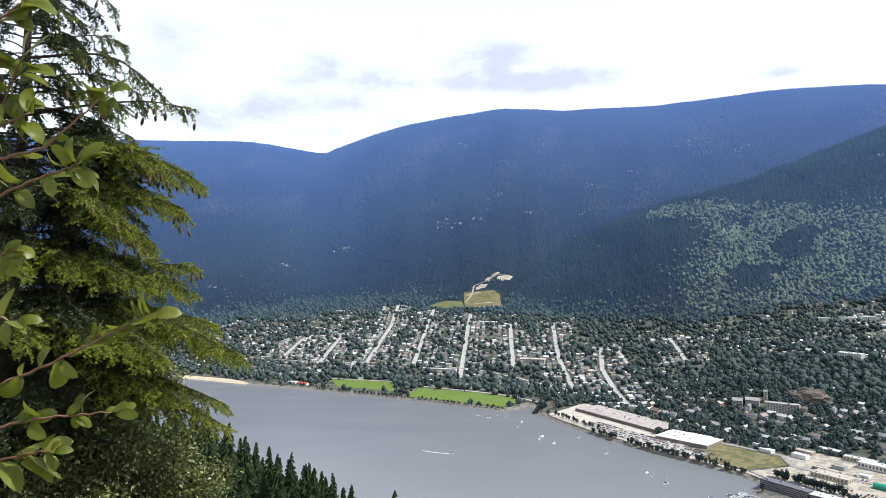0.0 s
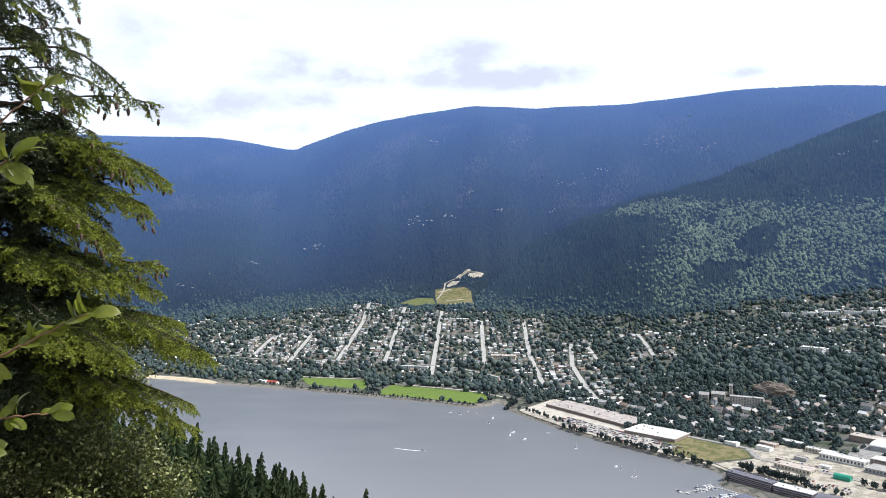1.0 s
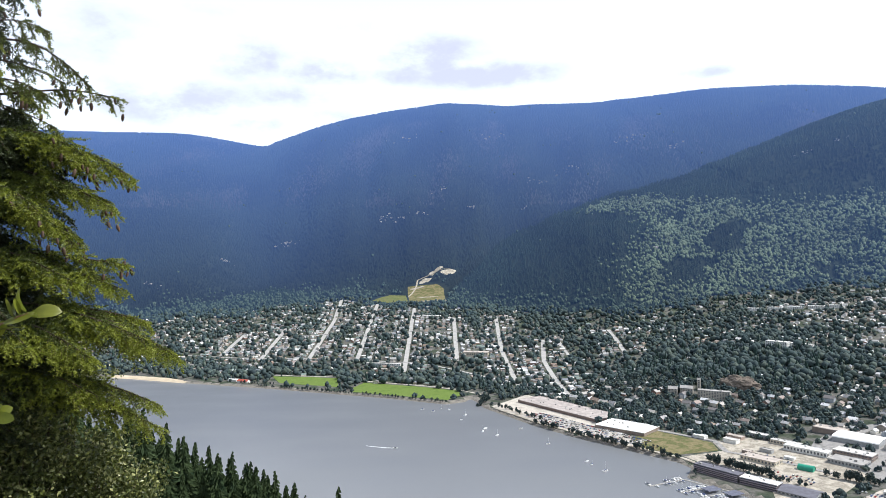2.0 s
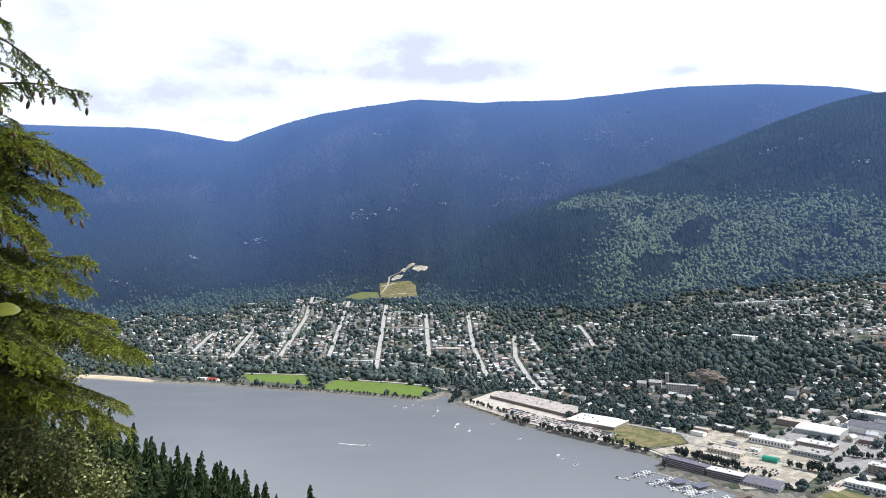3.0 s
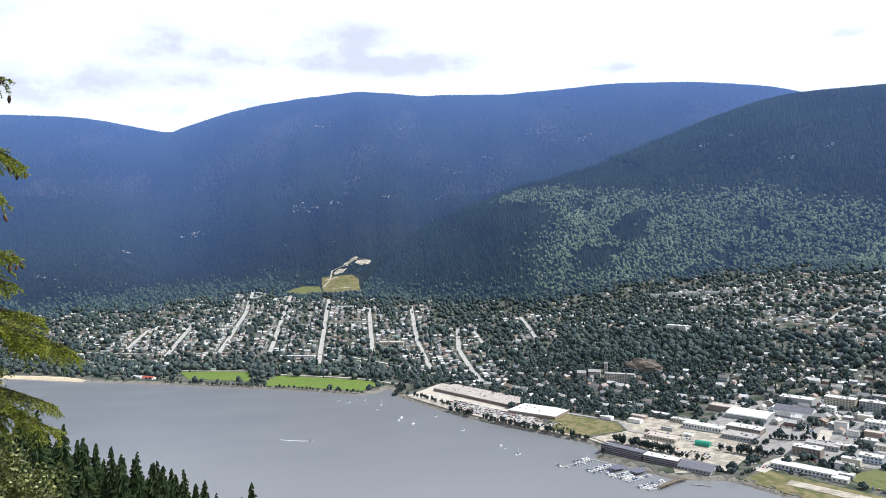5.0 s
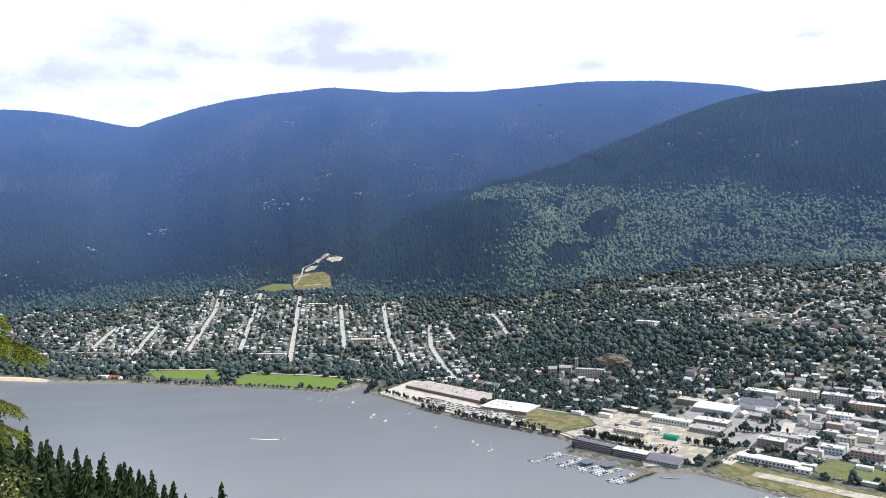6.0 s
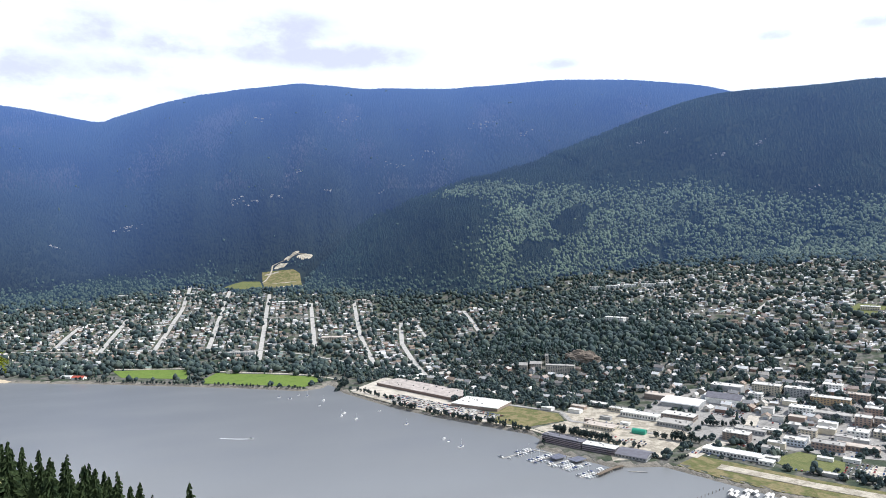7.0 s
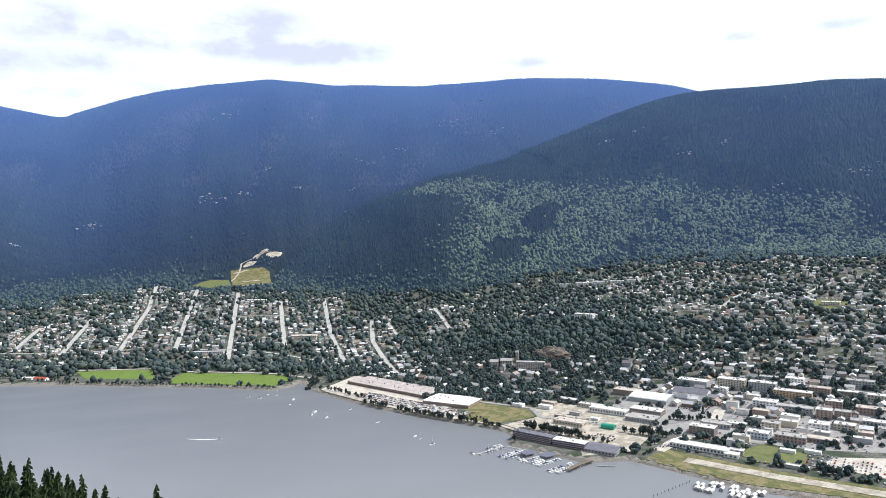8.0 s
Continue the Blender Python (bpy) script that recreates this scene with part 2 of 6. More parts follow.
def scattered(name, shape, pos, size, turn, mat, parent=None, kinds=None, smooth=False):
    """Many copies of one small shape (corners, triangles) joined into one mesh."""
    v, f = np.asarray(shape[0], float), np.asarray(shape[1])
    pos, size, turn = np.asarray(pos, float), np.asarray(size, float), np.asarray(turn, float)
    c, s = np.cos(turn)[:, None], np.sin(turn)[:, None]
    p = v[None] * size[:, None, :]
    q = np.stack([p[..., 0] * c - p[..., 1] * s, p[..., 0] * s + p[..., 1] * c, p[..., 2]], -1) + pos[:, None, :]
    faces = f[None] + (np.arange(len(pos)) * len(v))[:, None, None]
    return bare(name, q.reshape(-1, 3), faces.reshape(-1, f.shape[1]), mat, parent, None if kinds is None else np.tile(kinds, len(pos)), smooth)


# ---------------------------------------------------------------- the lie of the land
SHORE = [(-3300, 2500), (-2200, 2350), (-1500, 2050), (-900, 1760), (-590, 1630), (-446, 1560), (-280, 1490), (-111, 1405), (7, 1345), (110, 1283), (150, 1300), (166, 1332), (180, 1240), (240, 1109), (293, 1021), (338, 961), (391, 891), (400, 862), (375, 826),
         (399, 783), (432, 725), (491, 708), (511, 666), (531, 622), (553, 577), (610, 520), (760, 390), (1000, 200), (1500, -150), (2600, -700), (4200, -1200)]
RIDGES = [  # slope, rounding, azimuth (degrees), distance, height
    (0.60, 160, [(-40, 4300, 760), (-25, 4300, 640), (-18, 4400, 830), (-10.7, 4550, 1000), (-8.5, 4580, 1078), (-6, 4610, 1162), (-3, 4650, 1245), (0.7, 4650, 1302), (4.9, 4650, 1352), (7.9, 4650, 1343), (10.6, 4650, 1320), (12, 4650, 1333), (17.2, 4650, 1324),
                 (22.6, 4650, 1348), (25.9, 4650, 1368), (32.1, 4650, 1340), (35.8, 4650, 1292), (38.1, 4650, 1262), (40, 4660, 1212), (44, 4700, 1100), (70, 4700, 1000)]),
    (0.50, 120, [(-60, 4500, 900), (-25, 4850, 1098), (-21.3, 4850, 1113), (-16.1, 4850, 1138), (-13.4, 4850, 1108), (-11.2, 4850, 1078), (-6, 4880, 1000)]),
    ([(5, 0.40), (12, 0.42), (17, 0.46), (21, 0.50), (25, 0.53), (28, 0.57), (30, 0.61), (34, 0.68), (37, 0.70), (40, 0.66), (50, 0.62), (80, 0.56)], 110,
     [(-3, 2780, -100), (2, 2800, 70), (4, 2830, 180), (5.4, 2850, 245), (6.8, 2877, 285), (12.4, 2976, 412), (19.3, 3093, 568), (24.9, 3255, 648), (27.4, 3360, 722), (29.9, 3468, 798), (32.1, 3586, 876), (34.5, 3715, 966), (36.9, 3817, 1036), (39.8, 3943, 1086), (41, 3974, 1084),
      (45.3, 4050, 1088), (48.8, 4050, 1088), (52.6, 4050, 1058), (64, 4100, 1000), (80, 4100, 900)]),
]


def off_line(x, y, line):
    """Distance to a line of points, how far along it the nearest place lies, and the side."""
    best = np.full(x.shape, 1e18)
    along = np.zeros(x.shape)
    side = np.ones(x.shape)
    for i, (a, b) in enumerate(zip(line, line[1:])):
        dx, dy = b[0] - a[0], b[1] - a[1]
        k = np.clip(((x - a[0]) * dx + (y - a[1]) * dy) / (dx * dx + dy * dy), 0, 1)
        ex, ey = x - a[0] - k * dx, y - a[1] - k * dy
        d = ex * ex + ey * ey
        near = d < best
        best = np.where(near, d, best)
        along = np.where(near, i + k, along)
        side = np.where(near, np.sign(dx * ey - dy * ex), side)
    return np.sqrt(best), along, side


def waves(x, y, size, seed):
    """Smooth relief of about -1 to 1 with folds of the given size."""
    rng = np.random.RandomState(seed)
    total = np.zeros(x.shape)
    for k in range(7):
        a, p = rng.uniform(0, 6.283), rng.uniform(0, 6.283)
        f = 6.283 / (size * rng.uniform(0.6, 1.6))
        total += np.sin(f * (x * math.cos(a) + y * math.sin(a)) + p)
    return total / 3.5


def smooth_max(a, b, r):
    h = np.clip(0.5 + 0.5 * (a - b) / r, 0, 1)
    return b + (a - b) * h + r * h * (1 - h) * 0.5


def inland(x, y):
    """Metres from the lake's shore: minus over the water and on the near side of it."""
    d = off_line(x, y, SHORE)[0]
    ring = SHORE + [(9000, -1200), (9000, 9000), (-9000, 9000), (-9000, 2500)]
    inside = np.zeros(x.shape, bool)
    for (ax, ay), (bx, by) in zip(ring, ring[1:] + ring[:1]):
        if ay != by:
            inside ^= ((ay > y) != (by > y)) & (x < (bx - ax) * (y - ay) / (by - ay) + ax)
    return np.where(inside, d, -d)


def flank(x, y, k):
    """Height of one mountain's side: a crest that runs along the bearings, and gullies that run down from it."""
    slope, rounded, pts = RIDGES[k]
    table = np.arange(-180, 180.1, 0.25)
    soft = np.hanning(9) / np.hanning(9).sum()
    top, way = (np.convolve(np.pad(np.interp(table, [p[0] for p in pts], [p[c] for p in pts]), 4, "edge"), soft, "valid") for c in (2, 1))
    bearing, far = np.degrees(np.arctan2(x, y)), np.hypot(x, y)
    back = np.interp(bearing, table, way) - far
    slope = np.interp(bearing, *zip(*slope)) if isinstance(slope, list) else slope
    m = np.interp(bearing, table, top) - 11 - slope * (np.sqrt(back * back + rounded * rounded) - rounded)
    gully = np.sin(bearing * 1.15 + 2.2 * np.sin(far / 520 + k)) + 0.7 * np.sin(bearing * 2.3 + 2 + 1.1 * np.sin(far / 370 + 2 * k)) + 0.35 * np.sin(bearing * 5.1 + far / 260)
    relief = 12 * gully + 15 * waves(x, y, 900, 5) + 4 * waves(x, y, 300, 6)
    return m + relief * np.clip((back - 60) / 800, 0, 1) * np.clip((m - 120) / 350, 0, 1)


def height(x, y):
    """The lie of the land: lake bed, town slope, mountains, and the near mountainside."""
    x, y = np.asarray(x, float), np.asarray(y, float)
    s = inland(x, y)
    flat = 150 + 90 / (1 + np.exp(-(x - 450) / 80))
    rise = s - flat
    z = np.where(s < 0, np.maximum(s * 0.6, -7), np.minimum(s * 0.5, 3.5))
    z = z + 0.15 * 40 * np.logaddexp(0, rise / 40)
    z = z + 24 * np.exp(-(((x - 560) / 110) ** 2 + ((y - 1280) / 90) ** 2))
    land = s > 30
    z = z + np.where(land, np.clip((s - 300) / 400, 0, 1) * 5 * waves(x, y, 330, 3), 0)
    for k in range(len(RIDGES)):
        z = np.where(s > 0, smooth_max(flank(x, y, k), z, 60), z)
    near = 278.3 - 0.512 * y - 0.42 * x + np.where(y < 0, 0.25 * y, 0)
    near = near + 2.5 * waves(x, y, 90, 9) * np.clip(np.hypot(x, y) / 80 - 0.3, 0, 1)
    near = np.where(near > 278.3, 278.3 + (near - 278.3) * 0.7, near)
    return np.where(s < 0, np.maximum(z, near), z)


def on_near_hill(x, y):
    """Whether a place belongs to the nearer hill rather than to the mountains behind it."""
    back = np.maximum(flank(x, y, 0), flank(x, y, 1))
    return (flank(x, y, 2) > back) | (back < 90)


def lines(lo, hi, fine_lo, fine_hi, fine_step, step):
    return np.concatenate([np.arange(lo, fine_lo, step), np.arange(fine_lo, fine_hi, fine_step), np.arange(fine_hi, hi + 1, step)])


GX, GY = lines(-4600, 4600, -760, 1480, 10, 40), lines(-1400, 4920, 440, 2600, 10, 40)
GZ = height(*np.meshgrid(GX, GY))
for _ in range(3):  # wear the mountains' creases smooth
    mean = np.zeros_like(GZ)
    for j in (-2, -1, 0, 1, 2):
        for i in (-2, -1, 0, 1, 2):
            mean += np.roll(np.roll(GZ, j, 0), i, 1) / 25
    far = np.clip((np.hypot(*np.meshgrid(GX, GY)) - 2700) / 400, 0, 1) * (np.meshgrid(GX, GY)[1] > 900) * (np.meshgrid(GX, GY)[1] < 4800)
    GZ = GZ + (mean - GZ) * far


def ground(x, y):
    """Height of the ground sheet at places."""
    x, y = np.asarray(x, float), np.asarray(y, float)
    i, j = np.clip(np.searchsorted(GX, x) - 1, 0, len(GX) - 2), np.clip(np.searchsorted(GY, y) - 1, 0, len(GY) - 2)
    u, v = (x - GX[i]) / (GX[i + 1] - GX[i]), (y - GY[j]) / (GY[j + 1] - GY[j])
    return (GZ[j, i] * (1 - u) + GZ[j, i + 1] * u) * (1 - v) + (GZ[j + 1, i] * (1 - u) + GZ[j + 1, i + 1] * u) * v


def town_top(x):
    """How high up the slope the houses reach."""
    return np.interp(x, [-900, -500, -150, 200, 420, 800, 1100, 1700], [66, 88, 122, 112, 105, 118, 160, 205])


def build_ground():
    nx, ny = len(GX), len(GY)
    x, y = np.meshgrid(GX, GY)
    i = (np.arange(ny - 1)[:, None] * nx + np.arange(nx - 1)[None]).ravel()
    faces = np.stack([i, i + 1, i + 1 + nx, i + nx], 1)
    cx, cy = x.ravel()[faces].mean(1), y.ravel()[faces].mean(1)
    cz = GZ.ravel()[faces].mean(1)
    s = inland(cx, cy)
    kinds = np.where(s > 8, np.where(cz < town_top(cx) + 6 * waves(cx, cy, 150, 21), 1, 0), np.where((s < -120) | (cz > 6), 3, 2))
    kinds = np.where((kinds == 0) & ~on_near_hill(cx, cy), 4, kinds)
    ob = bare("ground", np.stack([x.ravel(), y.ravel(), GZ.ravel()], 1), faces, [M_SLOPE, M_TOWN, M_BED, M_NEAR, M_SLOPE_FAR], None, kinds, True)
    tagged(ob, "valley ground with a town slope and forested mountains", "ground", kind="structure")


def water_material():
    m = bpy.data.materials.new("lake_water")
    m.use_nodes = True
    n, l = m.node_tree.nodes, m.node_tree.links
    p = n["Principled BSDF"]
    p.inputs["Base Color"].default_value = (0.20, 0.21, 0.222, 1)
    p.inputs["Roughness"].default_value = 0.22
    p.inputs["IOR"].default_value = 1.33
    where = n.new("ShaderNodeNewGeometry").outputs["Position"]
    ripple = n.new("ShaderNodeTexNoise")
    ripple.inputs["Scale"].default_value, ripple.inputs["Detail"].default_value = 0.35, 6
    gust = n.new("ShaderNodeTexNoise")
    gust.inputs["Scale"].default_value, gust.inputs["Detail"].default_value = 0.006, 4
    drift = n.new("ShaderNodeMapping")
    drift.inputs["Rotation"].default_value, drift.inputs["Scale"].default_value = (0, 0, 0.75), (1.0, 2.6, 1)
    l.new(where, drift.inputs[0])
    l.new(where, ripple.inputs["Vector"])
    l.new(drift.outputs[0], gust.inputs["Vector"])
    k = n.new("ShaderNodeMapRange")
    for i, v in enumerate((0.36, 0.64, 0.13, 0.25)):
        k.inputs[1 + i].default_value = v
    l.new(gust.outputs[0], k.inputs[0])
    l.new(k.outputs[0], p.inputs["Roughness"])
    b = n.new("ShaderNodeBump")
    b.inputs["Strength"].default_value, b.inputs["Distance"].default_value = 0.16, 0.5
    l.new(ripple.outputs[0], b.inputs["Height"])
    l.new(b.outputs[0], p.inputs["Normal"])
    return m


build_ground()
tagged(bare("water", [(-4500, -1300, 0), (4500, -1300, 0), (4500, 3000, 0), (-4500, 3000, 0)], [(0, 1, 2, 3)], water_material()), "calm grey lake water with faint wind streaks", "lake", kind="structure")

# ---------------------------------------------------------------- what stands where: a coarse map of occupied ground
CELL, MX, MY = 4.0, -1500.0, 200.0
taken = np.zeros((700, 1000), bool)


def cells(x, y):
    return np.clip(((np.asarray(y) - MY) / CELL).astype(int), 0, 699), np.clip(((np.asarray(x) - MX) / CELL).astype(int), 0, 999)


def free(x, y):
    return ~taken[cells(x, y)]


def in_ring(x, y, ring):
    inside = np.zeros(np.shape(x), bool)
    for (ax, ay), (bx, by) in zip(ring, ring[1:] + ring[:1]):
        if ay != by:
            inside ^= ((ay > y) != (by > y)) & (x < (bx - ax) * (y - ay) / (by - ay) + ax)
    return inside


def claim(ring, grow=0.0):
    cx, cy = sum(p[0] for p in ring) / len(ring), sum(p[1] for p in ring) / len(ring)
    big = [(x + (x - cx) / max(1, math.hypot(x - cx, y - cy)) * grow, y + (y - cy) / max(1, math.hypot(x - cx, y - cy)) * grow) for x, y in ring]
    xs, ys = np.meshgrid(MX + (np.arange(1000) + 0.5) * CELL, MY + (np.arange(700) + 0.5) * CELL)
    taken[in_ring(xs, ys, big)] = True


def along(pts, step):
    out = []
    for (ax, ay), (bx, by) in zip(pts, pts[1:]):
        n = max(1, round(math.hypot(bx - ax, by - ay) / step))
        out += [(ax + (bx - ax) * k / n, ay + (by - ay) * k / n) for k in range(n)]
    return out + [pts[-1]]


def road(name, pts, wide, mat, label, up=0.35, category="road"):
    """A road that follows the ground."""
    p = np.array(along(pts, 9.0))
    d = np.gradient(p, axis=0)
    d /= np.linalg.norm(d, axis=1)[:, None]
    side = np.stack([-d[:, 1], d[:, 0]], 1)
    rows = []
    for k in (-0.5, -0.17, 0.17, 0.5):
        q = p + side * wide * k
        rows.append(np.column_stack([q, ground(q[:, 0], q[:, 1])]))
    z = np.max([r[:, 2] for r in rows], axis=0) + up
    for r in rows:
        r[:, 2] = z
    low = [rows[0] - (0, 0, 2.0), rows[3] - (0, 0, 2.0)]
    rows = [low[0], *rows, low[1]]
    n = len(p)
    faces = [(r * n + i, r * n + i + 1, (r + 1) * n + i + 1, (r + 1) * n + i) for r in range(5) for i in range(n - 1)]
    faces = [f[::-1] for f in faces]
    for k in np.linspace(-0.5, 0.5, 7):
        for s in (0, 4.5):
            taken[cells(p[:, 0] + side[:, 0] * (wide + 3) * k + d[:, 0] * s, p[:, 1] + side[:, 1] * (wide + 3) * k + d[:, 1] * s)] = True
    return tagged(bare(name, np.vstack(rows), faces, mat), label, category, kind="structure")


def field(name, ring, mat, label, category, up=0.25, step=8.0, grow=0.0, low=1.5):
    """A patch of ground with an even surface, laid over the slope, with a shallow edge."""
    edge = along(ring + ring[:1], step)[:-1]
    c = np.mean(ring, axis=0)
    bm = bmesh.new()
    rings = []
    for k in np.linspace(1, 0.12, 8):
        q = np.array([(c[0] + (x - c[0]) * k, c[1] + (y - c[1]) * k) for x, y in edge])
        rings.append([bm.verts.new((x, y, z + up)) for (x, y), z in zip(q, ground(q[:, 0], q[:, 1]))])
    foot = [bm.verts.new((v.co.x, v.co.y, v.co.z - low)) for v in rings[0]]
    n = len(edge)
    for a, b in zip([foot] + rings, rings):
        for i in range(n):
            bm.faces.new((a[i], a[(i + 1) % n], b[(i + 1) % n], b[i]))
    bm.faces.new(rings[-1])
    bmesh.ops.recalc_face_normals(bm, faces=bm.faces)
    if grow is not None:
        claim(ring, grow)
    return tagged(part(name, bm, mat), label, category, kind="structure")


# ---------------------------------------------------------------- streets
ROAD_LABEL = "pale worn asphalt street between houses and trees"
UPHILL = [
    [(-441, 1845), (-422, 2085)], [(-325, 1770), (-306, 2130)], [(-200, 1735), (-178, 2000), (-165, 2200), (-167, 2530)],
    [(-76, 1690), (-32, 2390)], [(39, 1570), (92, 2262)], [(170, 1640), (208, 2100)], [(278, 1400), (293, 1713), (336, 2075)],
    [(353, 1300), (377, 1604), (420, 1800)], [(578, 1600), (621, 1855)],
]
for pts in UPHILL:
    road("street", pts, 11.0, M_ROAD, ROAD_LABEL)
for pts in ([(-560, 1885), (-349, 1790), (-176, 1746)], [(-176, 1746), (-76, 1700), (60, 1640)], [(60, 1640), (170, 1560), (278, 1450)],
            [(-310, 2010), (-178, 1990), (-60, 1960)], [(-60, 1960), (70, 1950), (195, 1905)], [(195, 1905), (300, 1870), (400, 1800)]):
    road("street", pts, 7.0, M_ROAD, "narrow asphalt cross street in the town")
# the upper town: streets that climb aslant
E_U, E_V = (-0.574, 0.819), (0.819, 0.574)


def uv(u, v):
    return (577 + E_U[0] * u + E_V[0] * v, 548 + E_U[1] * u + E_V[1] * v)


for u, v0, v1 in ((-260, 560, 700), (-150, 700, 860), (-330, 860, 1020)):
    road("street", [uv(u, v0), uv(u + 14, v1)], 7.0, M_ROAD, ROAD_LABEL)
for pts in ([(1157, 1418), (1180, 1320)], [(1180, 1320), (1260, 1372), (1352, 1405)], [(1346, 1268), (1480, 1318), (1611, 1347)], [(447, 1640), (462, 1840)]):
    road("street", pts, 8.0, M_ROAD, ROAD_LABEL)
for v, u0, u1 in ((440, -400, 60), (560, -330, 60), (700, -380, -40), (860, -420, -120), (1020, -460, -200)):
    road("street", [uv(u0, v), uv((u0 + u1) / 2, v + 12), uv(u1, v)], 7.0, M_ROAD, "asphalt street that runs along the slope")


# ---------------------------------------------------------------- fields, lots and bare ground
field("lawn", [(-52, 2455), (20, 2372), (75, 2362), (70, 2500), (10, 2530)], M_MEADOW, "green meadow above the upper houses", "meadow", up=0.4, grow=22)
field("meadow", [(80, 2362), (205, 2340), (212, 2520), (190, 2560), (80, 2590), (78, 2480)], M_DRY, "dry yellow meadow above the upper houses", "meadow", up=0.4, grow=24)
road("track", [(80, 2480), (110, 2560), (120, 2620), (190, 2640), (250, 2650)], 6.0, M_YARD, "pale earth track up the hillside", up=0.5, category="track")
field("playing_field", [(-266, 1600), (-180, 1578), (-112, 1550), (-104, 1458), (-236, 1518)], M_GRASS, "mown green park lawn by the lake", "lawn")
field("playing_field", [(-74, 1440), (-50, 1496), (60, 1440), (142, 1392), (152, 1350), (116, 1303), (20, 1356), (-72, 1404)], M_GRASS, "bright green mown sports field by the lake", "lawn")
road("park_road", [(-270, 1612), (-110, 1560), (-45, 1506), (60, 1450), (146, 1402), (190, 1345)], 6.0, M_GRAVEL, "pale park road lined with parked cars", up=0.5)
field("beach", [(-640, 1668), (-570, 1640), (-505, 1612), (-470, 1585), (-448, 1566), (-470, 1562), (-560, 1606), (-650, 1652)], M_SAND, "pale sand beach on the lake", "beach", up=0.6)
field("parking_lot", [(192, 1240), (276, 1330), (386, 1142), (345, 1105), (372, 1012), (362, 952), (345, 968), (252, 1110)], M_GRAVEL, "pale paved shopping centre parking lot", "parking lot", up=0.3)
field("meadow", [(366, 1000), (424, 1034), (478, 964), (468, 925), (405, 912), (364, 950)], M_DRY, "patchy dry grass lot by the shore", "meadow", up=0.3)
field("gravel_yard", [(408, 903), (472, 922), (480, 966), (540, 985), (610, 880), (600, 800), (510, 730), (440, 738), (470, 800), (420, 862)], M_YARD, "pale gravel yards of the waterfront works", "yard", up=0.2)
field("meadow", [(505, 700), (552, 722), (622, 605), (700, 505), (800, 420), (770, 405), (640, 508), (560, 585), (530, 640)], M_DRY, "rough grass strip along the lake", "meadow", up=0.2)
road("runway", [(548, 678), (605, 592), (668, 512), (800, 395), (1000, 230)], 19.0, M_YARD, "short paved airstrip beside the lake", up=0.7, category="runway")
field("parking_lot", [(680, 604), (720, 618), (840, 560), (830, 460), (712, 545)], M_GRAVEL, "pale gravel lot with parked cars", "parking lot", up=0.4)
claim([(640, 640), (720, 545), (840, 440), (870, 480), (860, 590), (730, 640)])
road("shore_path", [(196, 1228), (252, 1108), (305, 1026), (348, 966), (402, 898), (412, 866)], 6.0, M_YARD, "pale path along the lake shore", up=0.5, category="path")
field("lawn", [(625, 680), (680, 690), (700, 640), (668, 612), (620, 640)], M_MEADOW, "rough green lawn by the airstrip", "lawn", up=0.4)
field("pavement", [(600, 770), (640, 735), (720, 650), (800, 600), (900, 560), (1010, 640), (1000, 800), (900, 900), (800, 960), (690, 985), (620, 940), (585, 900), (600, 820)], M_PAVING, "grey paved streets and lots of the downtown", "pavement", up=0.15, grow=None)
road("street", [(540, 720), (585, 745), (665, 770), (735, 830)], 16.0, M_GRAVEL, "wide pale street up to the downtown")
field("playing_field", [(1283, 1175), (1380, 1225), (1400, 1160), (1304, 1114)], M_MEADOW, "rough school field on the slope", "lawn", up=0.5)
def ragged(x, y, wide, deep, turn, seed):
    """An uneven ring round a place."""
    rg = random.Random(seed)
    m = pose(x, y, 0, 0, 0, turn)
    return [tuple((m @ Vector((wide / 2 * math.cos(0.449 * k) * rg.uniform(0.6, 1.2), deep / 2 * math.sin(0.449 * k) * rg.uniform(0.6, 1.2), 0)))[:2]) for k in range(14)]


for x, y, wide, deep, turn in ((112, 2560, 60, 14, 5), (150, 2604, 50, 30, 20), (178, 2640, 40, 22, 30), (240, 2632, 62, 34, 15), (205, 2655, 40, 18, 20), (150, 2440, 80, 12, 0)):
    field("bare_ground", ragged(x, y, wide, deep, turn, x), M_YARD, "pale bare earth cut in the hillside", "bare ground", up=0.6, grow=4)
field("gravel_yard", ragged(160, 2352, 110, 26, -6, 5), M_YARD, "pale yard of a works below the meadow", "yard", up=0.5, grow=4)
road("street", [(372, 1030), (424, 1042), (486, 970), (476, 918), (520, 872), (560, 812)], 8.0, M_PAVING, "grey street round the dry grass lot", up=0.55)


# ---------------------------------------------------------------- trees of the valley
def cone_tree(sides=5, tiers=2):
    """A low conifer one metre high and wide."""
    v, f = [], []
    for t in range(tiers):
        z0, z1, r = 0.04 + 0.42 * t, (0.62 + 0.38 * t) if t < tiers - 1 else 1.0, 0.5 - 0.19 * t
        b = len(v)
        v += [(r * math.cos(6.283 * (k + 0.4 * t) / sides), r * math.sin(6.283 * (k + 0.4 * t) / sides), z0 + 0.05 * (k % 2)) for k in range(sides)] + [(0, 0, z1)]
        f += [(b + k, b + (k + 1) % sides, b + sides) for k in range(sides)]
    return v, f


